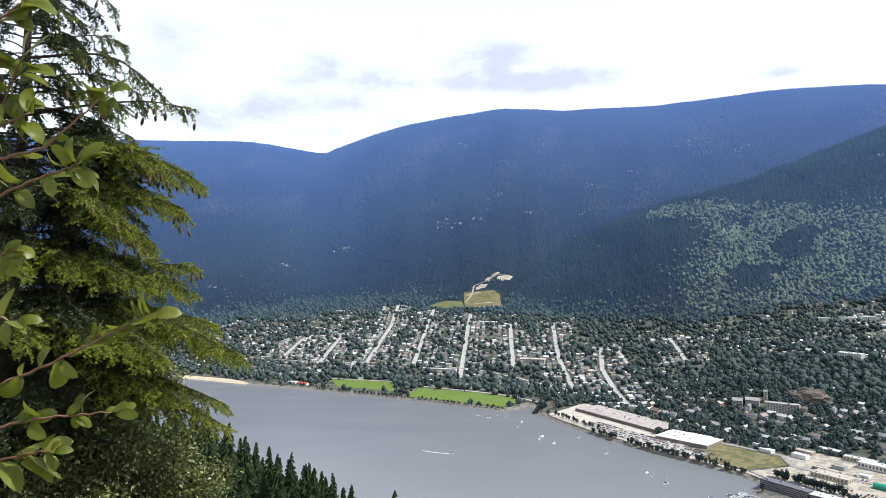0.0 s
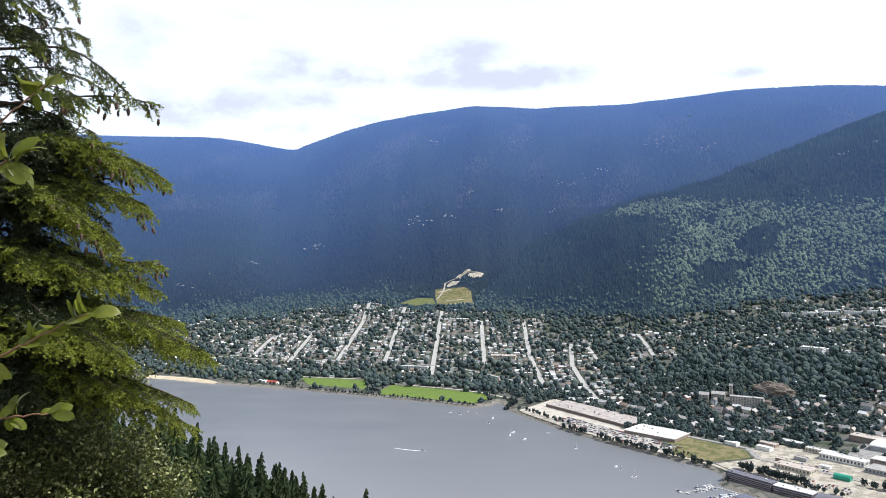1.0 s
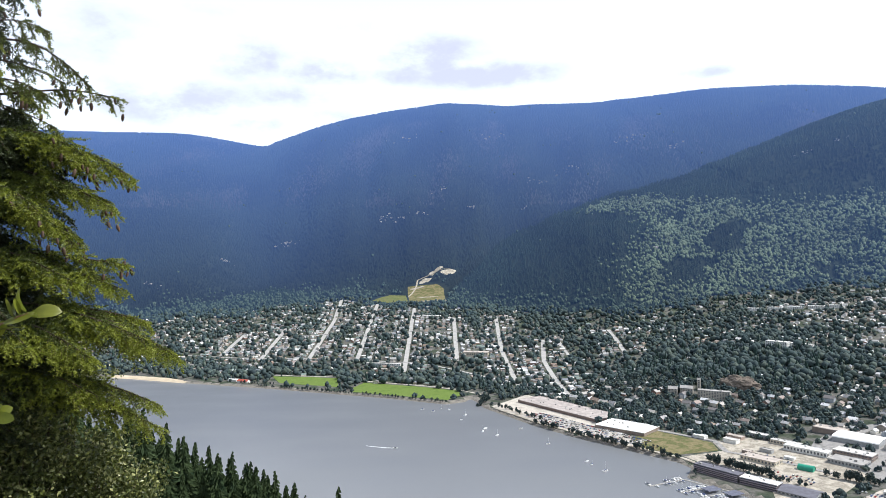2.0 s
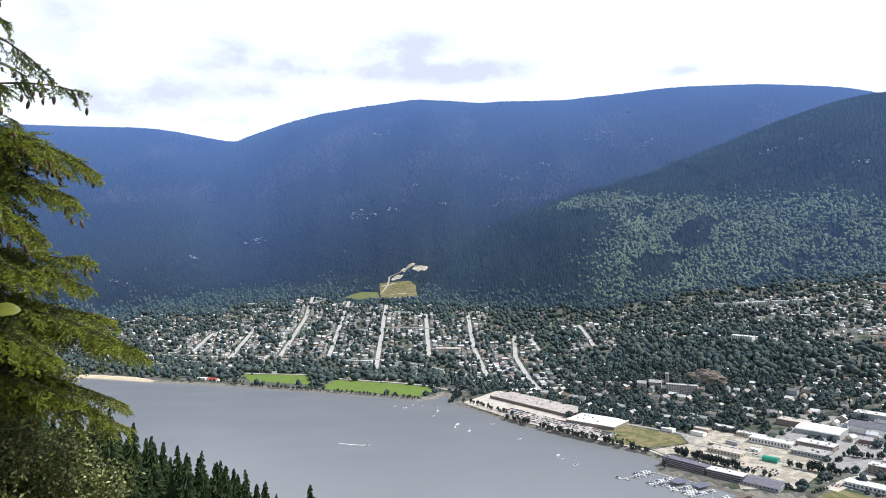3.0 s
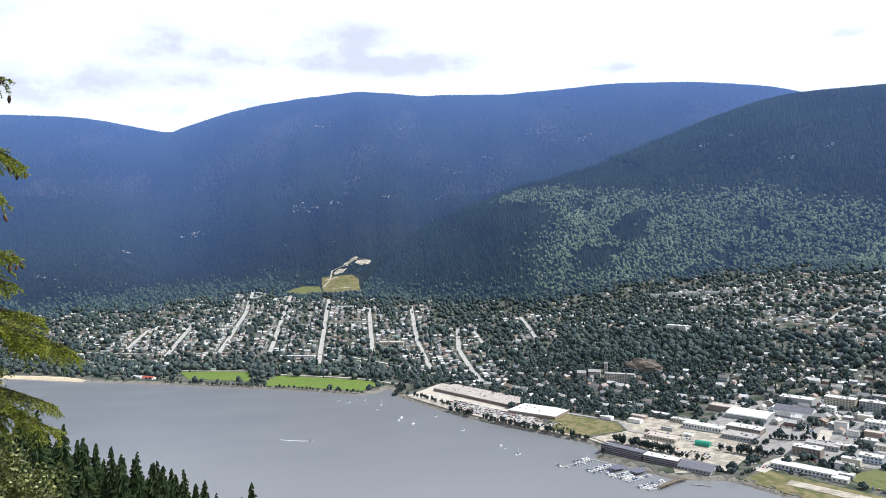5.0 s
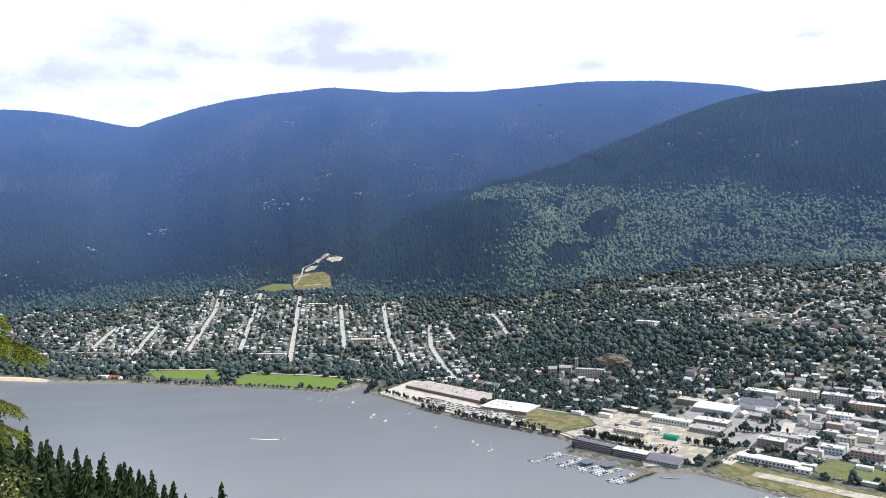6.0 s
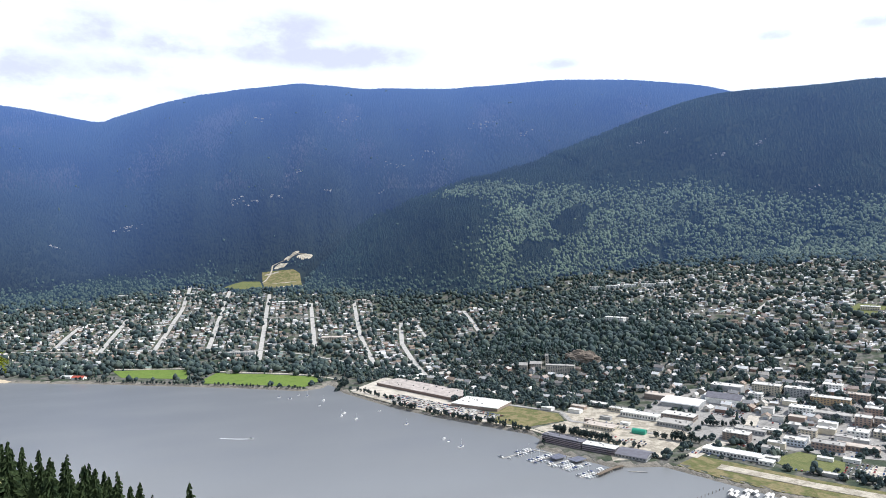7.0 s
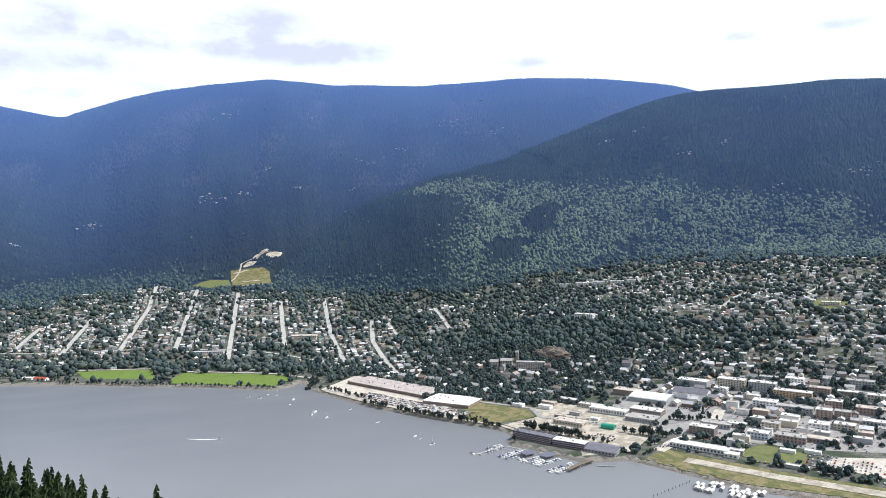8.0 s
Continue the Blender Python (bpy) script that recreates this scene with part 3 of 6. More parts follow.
def clump(seed, sub=1, rough=0.3):
    """A broadleaf crown one metre high and wide with an uneven outline."""
    bm = bmesh.new()
    bmesh.ops.create_icosphere(bm, subdivisions=sub, radius=0.5)
    rng = random.Random(seed)
    for v in bm.verts:
        v.co *= 1 - rough + rng.random() * rough * 1.6
        v.co.z = v.co.z + 0.5
    v, f = [tuple(x.co) for x in bm.verts], [tuple(y.index for y in x.verts) for x in bm.faces]
    bm.free()
    return v, f


def lobed(seed):
    """A broadleaf crown of several uneven clumps round a gap, one metre high and wide."""
    rg = random.Random(seed)
    v, f = [], []
    for k in range(5):
        cv, cf = clump(seed * 7 + k, 1, 0.34)
        a, s = 1.257 * k + rg.random(), rg.uniform(0.42, 0.6)
        ox, oy, oz = (0.27 * math.cos(a), 0.27 * math.sin(a), rg.uniform(0.02, 0.3)) if k else (0.02, 0.0, 0.42)
        b = len(v)
        v += [(x * s + ox, y * s + oy, z * s * 1.05 + oz) for x, y, z in cv]
        f += [tuple(i + b for i in g) for g in cf]
    return v, f


rng = np.random.RandomState(4)


# outline of the hill patch whose trees are coloured as sunlit
LIT_PATCH = [(880, 2800), (1040, 2690), (1180, 2600), (1310, 2475), (1450, 2420), (1560, 2400), (1760, 2345), (1860, 2170), (1930, 2070), (2150, 1800), (1980, 1450), (1720, 1640), (1400, 1750), (1150, 1890), (960, 2000), (800, 2120), (930, 2330), (1010, 2410), (1040, 2560)]


def forest():
    n = 225000
    az, d = np.radians(rng.uniform(-34, 62, n)), np.sqrt(rng.uniform(1650 ** 2, 4880 ** 2, n))
    x, y = d * np.sin(az), d * np.cos(az)
    z = ground(x, y)
    keep = (inland(x, y) > 60) & (z > town_top(x) - 4 + 10 * waves(x, y, 150, 21)) & free(x, y)
    # the backs of the ridges are never seen
    keep &= ~((d > 4750) & (z < 700))
    patch = waves(x, y, 240, 31) + 0.6 * waves(x, y, 80, 32)
    keep &= rng.uniform(0, 1, n) < np.where(patch > 1.5, 0.4, 1.0)
    x, y, z, d, patch = x[keep], y[keep], z[keep], d[keep], patch[keep]
    spread = off_line(x, y, LIT_PATCH + LIT_PATCH[:1])[0]
    stand = in_ring(x + 40 * waves(x, y, 170, 51), y + 40 * waves(x, y, 150, 52), LIT_PATCH) & (waves(x, y, 300, 53) + 0.5 * waves(x, y, 80, 54) > -0.55)
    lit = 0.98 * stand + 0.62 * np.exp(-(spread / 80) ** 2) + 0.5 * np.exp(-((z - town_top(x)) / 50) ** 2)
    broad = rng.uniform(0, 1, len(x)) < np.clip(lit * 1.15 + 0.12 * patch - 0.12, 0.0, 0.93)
    h = rng.uniform(9, 15, len(x))
    pos = np.stack([x, y, z - 1.0], 1)
    turn = rng.uniform(0, 6.28, len(x))
    hill = on_near_hill(x, y)
    # noise patches of high woods that take the painted haze tone
    hazed_wood = ~broad & ~hill & (waves(x, y, 620, 61) + 0.5 * waves(x, y, 260, 62) + rng.normal(size=len(x)) * 0.5 > 0.8) & (z > 520) & (z < 1120)
    for a, mat, lab in ((hazed_wood, M_HAZED_FAR, "open woods high on the far mountains, paled for haze and light"), (~broad & hill, M_CONIFER_HILL, "dense dark conifer forest on the nearer hill"), (~broad & ~hill & ~hazed_wood, M_CONIFER_FAR, "hazy blue conifer forest on the far mountains")):
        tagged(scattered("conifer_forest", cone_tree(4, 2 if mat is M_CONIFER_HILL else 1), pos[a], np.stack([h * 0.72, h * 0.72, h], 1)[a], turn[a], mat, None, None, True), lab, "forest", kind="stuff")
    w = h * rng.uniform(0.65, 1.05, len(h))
    lit_wood = broad & (stand | (spread < 130)) & (z > town_top(x) + 8)
    for a, mat, lab in ((lit_wood, M_BROAD_FAR, "broadleaf woods on the hillside, coloured pale as if sunlit"), (broad & ~lit_wood, M_BROAD_HILL, "green broadleaf woods above the town")):
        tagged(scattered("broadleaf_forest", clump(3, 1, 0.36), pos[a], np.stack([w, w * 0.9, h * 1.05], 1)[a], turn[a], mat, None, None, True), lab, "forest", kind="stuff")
    return len(x)


# ---------------------------------------------------------------- houses
def house_shape(long=12.0, deep=8.5, wall=4.2, rise=2.6, eave=0.5):
    """Corners and faces of walls with gables, and of a roof with some thickness."""
    a, b = long / 2, deep / 2
    wv = [(-a, -b, -3), (a, -b, -3), (a, b, -3), (-a, b, -3), (-a, -b, wall), (a, -b, wall), (a, b, wall), (-a, b, wall), (-a, 0, wall + rise - 0.1), (a, 0, wall + rise - 0.1)]
    wf = [(0, 1, 5), (0, 5, 4), (2, 3, 7), (2, 7, 6), (1, 2, 6), (1, 6, 5), (5, 6, 9), (3, 0, 4), (3, 4, 7), (7, 4, 8)]
    A, B, k = a + eave, b + eave, wall - eave * rise / b
    rv = [(-A, -B, k), (A, -B, k), (A, 0, wall + rise), (-A, 0, wall + rise), (A, B, k), (-A, B, k)]
    rv += [(x, y, z - 0.3) for x, y, z in rv]
    rf = [(0, 1, 2), (0, 2, 3), (3, 2, 4), (3, 4, 5), (6, 8, 7), (6, 9, 8), (9, 10, 8), (9, 11, 10), (0, 6, 7), (0, 7, 1), (5, 4, 10), (5, 10, 11), (1, 7, 8), (1, 8, 2), (2, 8, 10), (2, 10, 4), (0, 3, 9), (0, 9, 6), (3, 5, 11), (3, 11, 9)]
    return (wv, wf), (rv, rf)


BLUFF = [(470, 1310), (560, 1250), (640, 1215), (740, 1165), (860, 1200), (950, 1330), (900, 1470), (760, 1550), (620, 1560), (520, 1450)]


def house_places():
    spots = []
    # the lower grid, house rows on both sides of the uphill streets
    for pts in UPHILL:
        p = np.array(along(pts, 13.0))
        d = np.gradient(p, axis=0)
        d /= np.linalg.norm(d, axis=1)[:, None]
        for off in (-47, -31, -17, 17, 31, 47):
            for q, e in zip(p, d):
                if rng.uniform() < 0.66:
                    j = rng.uniform(-2, 2, 2)
                    spots.append((q[0] - e[1] * off + j[0], q[1] + e[0] * off + j[1], math.atan2(e[1], e[0]) + (math.pi / 2 if rng.uniform() < 0.6 else 0)))
    # the upper town, rows along the slope
    for v in np.arange(205, 1330, 27):
        for u in np.arange(-900, 760, 17):
            k = 0.62 if u < 250 else 0.40
            if rng.uniform() < k:
                x, y = uv(u + rng.uniform(-4, 4), v + rng.uniform(-5, 5))
                spots.append((x, y, math.atan2(E_V[1], E_V[0]) + (math.pi / 2 if rng.uniform() < 0.5 else 0) + rng.normal() * 0.1))
    for k in range(900):
        x, y = rng.uniform(-620, 900), rng.uniform(1350, 2500)
        spots.append((x, y, rng.uniform(0, 3.1)))
    for k in range(900):
        spots.append((rng.uniform(-980, -180), rng.uniform(1650, 2560), math.radians(-16) + rng.choice([0, math.pi / 2]) + rng.normal() * 0.1))
    for k in range(700):
        spots.append((rng.uniform(700, 1950), rng.uniform(750, 2150), math.radians(-55) + rng.choice([0, math.pi / 2]) + rng.normal() * 0.15))
    for k in range(1500):
        spots.append((rng.uniform(1100, 2000), rng.uniform(850, 1850), math.radians(-55) + rng.choice([0, math.pi / 2]) + rng.normal() * 0.15))
    out = []
    for x, y, t in spots:
        s, z = float(inland(np.array([x]), np.array([y]))[0]), float(ground(x, y))
        if s < 110 or z > town_top(x) or not free(x, y):
            continue
        if in_ring(np.array(x), np.array(y), BLUFF) and rng.uniform() < 0.82:
            continue
        if x > 590 and s < 260:
            continue
        if (waves(np.array(x), np.array(y), 210, 41) > 0.95 and x > 260):
            continue
        out.append((x, y, z, t))
        j, i = cells(x, y)
        taken[max(0, j - 1):j + 2, max(0, i - 1):i + 2] = True
    return out


def build_houses():
    spots = house_places()
    spots.sort(key=lambda p: math.hypot(p[0], p[1]))
    walls, roof = house_shape()
    near, rest = spots[:260], spots[260:]
    proto = tagged(new("house"), "small house with painted walls and a gabled roof", "house", "houses of the town")
    w = bare("wall", walls[0], walls[1], M_WALL1, proto)
    r = bare("roof", roof[0], roof[1], M_ROOF1, proto)
    bm = box(bmesh.new(), 2.2, 3.0, 0.6, 1.4, 4.5, 7.4)
    part("chimney", bm, M_WALL1, proto)
    bm = box(bmesh.new(), -6.6, -5.8, -2.2, 2.2, -2.8, 2.6)
    part("porch", bm, M_WALL1, proto)
    for k, (x, y, z, t) in enumerate(near):
        s = rng.uniform(0.8, 1.35)
        ob = proto if k == 0 else copy_thing(proto, Matrix())
        ob.matrix_basis = pose(x, y, z, 0, 0, math.degrees(t)) @ Matrix.Diagonal((s, s * rng.uniform(0.85, 1.15), s * rng.uniform(0.85, 1.2), 1))
    nw, nr = len(walls[0]), len(roof[0])
    both = (walls[0] + roof[0], walls[1] + [tuple(i + nw for i in f) for f in roof[1]])
    p = np.array(rest)
    size = rng.uniform(0.65, 1.15, (len(p), 3)) * rng.uniform(0.65, 1.05, (len(p), 1))
    tagged(scattered("houses", both, p[:, :3], size, p[:, 3], [M_WALLS, M_ROOFS], None, [0] * len(walls[1]) + [1] * len(roof[1])), "many small houses with grey, white and brown gabled roofs", "houses", kind="stuff")
    return len(spots)


def town_trees():
    n = 125000
    x, y = rng.uniform(-900, 2300, n), rng.uniform(150, 2600, n)
    s, z = inland(x, y), ground(x, y)
    dens = 0.42 + 0.24 * waves(x, y, 210, 41) + 0.1 * waves(x, y, 70, 43)
    dens = np.where((x > 250) & (z > 20), dens + 0.04, dens)
    bluff = in_ring(x, y, BLUFF)
    dens = np.where((x > 1050) & (z > 50), dens - 0.16, dens)
    dens = np.where((x < 260) & (s > 165), dens - 0.05, dens)
    belt = (s > 95) & (s < 165) & (x < 450)
    dens = np.where(belt, 1.1, dens)
    down = (s < 330) & (x > 430) & (y < 990)
    dens = np.where(down, dens * 0.40, dens)
    dens = np.where((x > 400) & (x < 760) & (y > 1000) & (y < 1300), dens + 0.35, dens)
    dens = np.where(bluff, 1.3, dens)
    keep = (s > 14) & (z < town_top(x) + 8) & free(x, y) & (rng.uniform(0, 1, n) < dens) & ((s > 60) | (rng.uniform(0, 1, n) < 0.5))
    x, y, z, bluff, down = x[keep], y[keep], z[keep], bluff[keep], down[keep]
    m = len(x)
    dark = rng.uniform(0, 1, m) < np.where(bluff, 0.27, np.where(down, 0.02, 0.10))
    turn = rng.uniform(0, 6.28, m)
    h = rng.uniform(5.5, 12, m) + 7 * rng.uniform(0, 1, m) ** 3 * np.where(bluff, 1.35, 1) * np.where((x > 700) & ~down, 1.15, 1)
    pos = np.stack([x, y, z - 0.8], 1)
    close = np.hypot(x, y) < 1420
    for k in range(3):
        for near_by, shape in ((True, lobed(50 + k)), (False, clump(50 + k, 1, 0.3))):
            a = ~dark & (np.arange(m) % 3 == k) & (close == near_by)
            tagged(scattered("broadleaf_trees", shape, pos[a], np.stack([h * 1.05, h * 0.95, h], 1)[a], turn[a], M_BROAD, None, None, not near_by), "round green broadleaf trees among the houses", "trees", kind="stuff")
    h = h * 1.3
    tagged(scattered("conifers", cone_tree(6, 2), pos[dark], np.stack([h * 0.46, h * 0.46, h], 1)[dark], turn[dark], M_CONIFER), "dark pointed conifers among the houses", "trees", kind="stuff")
    return m


def tube(bm, pts, radii, sides=6):
    """A bent, tapered round bar along points."""
    rings = []
    for i, p in enumerate(pts):
        a, b = Vector(pts[max(0, i - 1)]), Vector(pts[min(len(pts) - 1, i + 1)])
        d = (b - a).normalized()
        u = d.orthogonal().normalized() if i == 0 else (u - d * u.dot(d)).normalized()
        v = d.cross(u)
        rings.append([bm.verts.new(Vector(p) + (u * math.cos(6.283 * k / sides) + v * math.sin(6.283 * k / sides)) * radii[i]) for k in range(sides)])
    for a, b in zip(rings, rings[1:]):
        for k in range(sides):
            bm.faces.new((a[k], a[(k + 1) % sides], b[(k + 1) % sides], b[k]))
    bm.faces.new(rings[0][::-1])
    bm.faces.new(rings[-1])
    return bm


def unit(a):
    return a / np.maximum(np.linalg.norm(a, axis=-1, keepdims=True), 1e-9)


# ---------------------------------------------------------------- landmarks of the town and the waterfront
def plain(name, colour, rough=0.7, var=0.12, size=3.0, metal=0.0):
    dark = tuple(c * (1 - var) for c in colour)
    return material(name, [dark, colour, tuple(min(1, c * (1 + var)) for c in colour)], rough, grain=0.08, grain_size=0.7, stain_size=size, metal=metal)


P_WHITE, P_CREAM, P_BRICK, P_BROWN = plain("white_wall", (0.72, 0.72, 0.70)), plain("cream_wall", (0.55, 0.50, 0.40)), plain("red_brick_wall", (0.33, 0.25, 0.21)), plain("brown_wall", (0.26, 0.21, 0.18))
P_MAUVE = plain("mauve_balcony_front", (0.34, 0.29, 0.32), 0.8)
P_STONE = plain("weathered_stone_wall", (0.38, 0.36, 0.32), 0.85, 0.2, 4)
P_GREY, P_DARK, P_ORANGE, P_BLUE = plain("grey_wall", (0.36, 0.37, 0.38)), plain("dark_wall", (0.13, 0.12, 0.13)), plain("ochre_wall", (0.50, 0.36, 0.22)), plain("pale_blue_wall", (0.48, 0.54, 0.62))
R_WHITE, R_GREY, R_PALE, R_DARK, R_TAN = plain("white_membrane_roof", (0.86, 0.86, 0.84), 0.5, 0.05, 9), plain("grey_gravel_roof", (0.38, 0.37, 0.36), 0.9, 0.18, 8), plain("pale_roof", (0.60, 0.59, 0.57), 0.8, 0.14, 8), plain("slate_roof", (0.15, 0.15, 0.18), 0.6, 0.2, 5), plain("tan_gravel_roof", (0.48, 0.43, 0.39), 0.9, 0.2, 8)
M_WINDOW = plain("window_glass", (0.09, 0.10, 0.12), 0.15)
M_GREEN = plain("green_metal", (0.03, 0.30, 0.20), 0.45)
M_TIMBER = plain("weathered_timber", (0.17, 0.14, 0.11), 0.9, 0.25, 2)
M_DOCK = plain("grey_dock_planks", (0.34, 0.33, 0.31), 0.9, 0.25, 1.5)
M_FOAM = plain("white_foam", (0.80, 0.82, 0.83), 0.9, 0.2, 2)
M_HULL = material("boat_hull", [(0.80, 0.80, 0.80), (0.72, 0.74, 0.76), (0.85, 0.84, 0.80)], 0.35, by="object")
M_CANVAS = material("boat_canvas", [(0.05, 0.07, 0.16), (0.75, 0.75, 0.75), (0.10, 0.11, 0.14), (0.6, 0.6, 0.6)], 0.7, by="object", spread="CONSTANT")
M_CAR = material("car_paint", [(0.75, 0.75, 0.75), (0.05, 0.05, 0.055), (0.45, 0.46, 0.48), (0.70, 0.70, 0.69), (0.25, 0.03, 0.03), (0.10, 0.11, 0.13), (0.06, 0.10, 0.22), (0.55, 0.55, 0.54)], 0.3, by="object", spread="CONSTANT")
M_CARS = material("mixed_car_paint", [(0.75, 0.75, 0.75), (0.05, 0.05, 0.055), (0.45, 0.46, 0.48), (0.70, 0.70, 0.69), (0.25, 0.03, 0.03), (0.10, 0.11, 0.13), (0.06, 0.10, 0.22), (0.55, 0.55, 0.54)], 0.3, by="island", spread="CONSTANT")
M_GLASS = plain("car_window", (0.03, 0.035, 0.04), 0.1)
M_TYRE = plain("tyre_rubber", (0.025, 0.025, 0.025), 0.9)
M_ROCK = material("shore_boulder", [(0.20, 0.19, 0.17), (0.36, 0.34, 0.31), (0.28, 0.26, 0.24)], 0.9, by="island", grain=0.2, grain_size=0.4)
GRID = -55.0  # degrees: the downtown streets


def shared(name, bm, mat):
    me = bpy.data.meshes.new(name)
    bm.to_mesh(me)
    bm.free()
    me.materials.append(mat)
    return me


PANE = shared("window", box(bmesh.new(), -0.5, 0.5, -0.06, 0.06, -0.5, 0.5), M_WINDOW)


def footprint(x, y, long, deep, turn):
    m = pose(x, y, 0, 0, 0, turn)
    return [tuple((m @ Vector((a * long / 2, b * deep / 2, 0)))[:2]) for a, b in ((-1, -1), (1, -1), (1, 1), (-1, 1))]


def windows(thing, long, deep, high, storeys, bay=4.2, faces="front ends"):
    """Panes set a little proud of the walls, storey by storey."""
    step = high / storeys
    for s in range(storeys):
        z = step * (s + 0.55)
        n = max(1, int(long / bay))
        spots = [(-long / 2 + long * (k + 0.5) / n, -deep / 2, 0) for k in range(n)]
        if "ends" in faces:
            m = max(1, int(deep / bay))
            spots += [(e * long / 2, -deep / 2 + deep * (k + 0.5) / m, 90) for k in range(m) for e in (-1, 1)]
        for x, y, t in spots:
            ob = new("window", PANE)
            ob.parent = thing
            ob.matrix_basis = pose(x, y, z, 0, 0, t) @ Matrix.Diagonal((bay * 0.55, 1, step * 0.48, 1))


def block(name, label, x, y, long, deep, high, turn, wall, roof, storeys=0, units=0, pitch=0.0, category="building", bay=4.2, arch=False):
    """A building: walls, a roof with a parapet or eaves, windows and roof units. x, y: its middle; long runs along turn."""
    rg = random.Random(int(x * 7 + y))
    ring = footprint(x, y, long, deep, turn)
    zs = [float(ground(a, b)) for a, b in ring + [(x, y)]]
    z0 = sum(zs) / 5
    deepest = min(zs) - z0 - 1.5
    thing = tagged(new(name), label, category)
    thing.matrix_basis = pose(x, y, z0, 0, 0, turn)
    a, b = long / 2, deep / 2
    bm = box(bmesh.new(), -a, a, -b, b, deepest, high)
    if pitch:
        k = 12 if arch else 2
        crown = [(b * math.cos(math.pi * i / k) if arch else b - 2 * b * i / k, pitch * (math.sin(math.pi * i / k) if arch else 1 - abs(1 - 2 * i / k))) for i in range(k + 1)]
        for e in (-a + 0.02, a - 0.02):
            bm.faces.new([bm.verts.new((e, q, high + r)) for q, r in crown])
    part("wall", bm, wall, thing)
    bm = bmesh.new()
    if pitch:
        rows = []
        for q, r in crown:
            f = 1 + 0.6 / b
            rows.append([bm.verts.new((e * (a + 0.5), q * f, high + r + d - (0.3 if not arch and abs(q) > b - 0.1 else 0))) for e in (-1, 1) for d in (0.05, 0.4)])
        for u, v in zip(rows, rows[1:]):
            for i, j in ((0, 1), (1, 3), (3, 2), (2, 0)):
                bm.faces.new((u[i], u[j], v[j], v[i]))
        bm.faces.new([rows[0][i] for i in (0, 1, 3, 2)])
        bm.faces.new([rows[-1][i] for i in (2, 3, 1, 0)])
        bmesh.ops.recalc_face_normals(bm, faces=bm.faces)
    else:
        box(bm, -a - 0.15, a + 0.15, -b - 0.15, b + 0.15, high + 0.003, high + 0.25)
        for p in ((-a - 0.2, a + 0.2, -b - 0.2, -b + 0.3), (-a - 0.2, a + 0.2, b - 0.3, b + 0.2), (-a - 0.2, -a + 0.3, -b + 0.31, b - 0.31), (a - 0.3, a + 0.2, -b + 0.31, b - 0.31)):
            box(bm, *p, high + 0.26, high + 0.85)
    top = part("roof", bm, roof, thing)
    for k in range(units):
        w, u, v = rg.uniform(1.5, 3.5), rg.uniform(-a * 0.8, a * 0.8), rg.uniform(-b * 0.7, b * 0.7)
        part("roof_unit", box(bmesh.new(), u - w / 2, u + w / 2, v - w / 3, v + w / 3, high + 0.26, high + rg.uniform(1.4, 2.6)), R_PALE if k % 2 else R_GREY, top)
    if storeys:
        windows(thing, long, deep, high, storeys, bay)
    claim(ring, 3.0)
    return thing


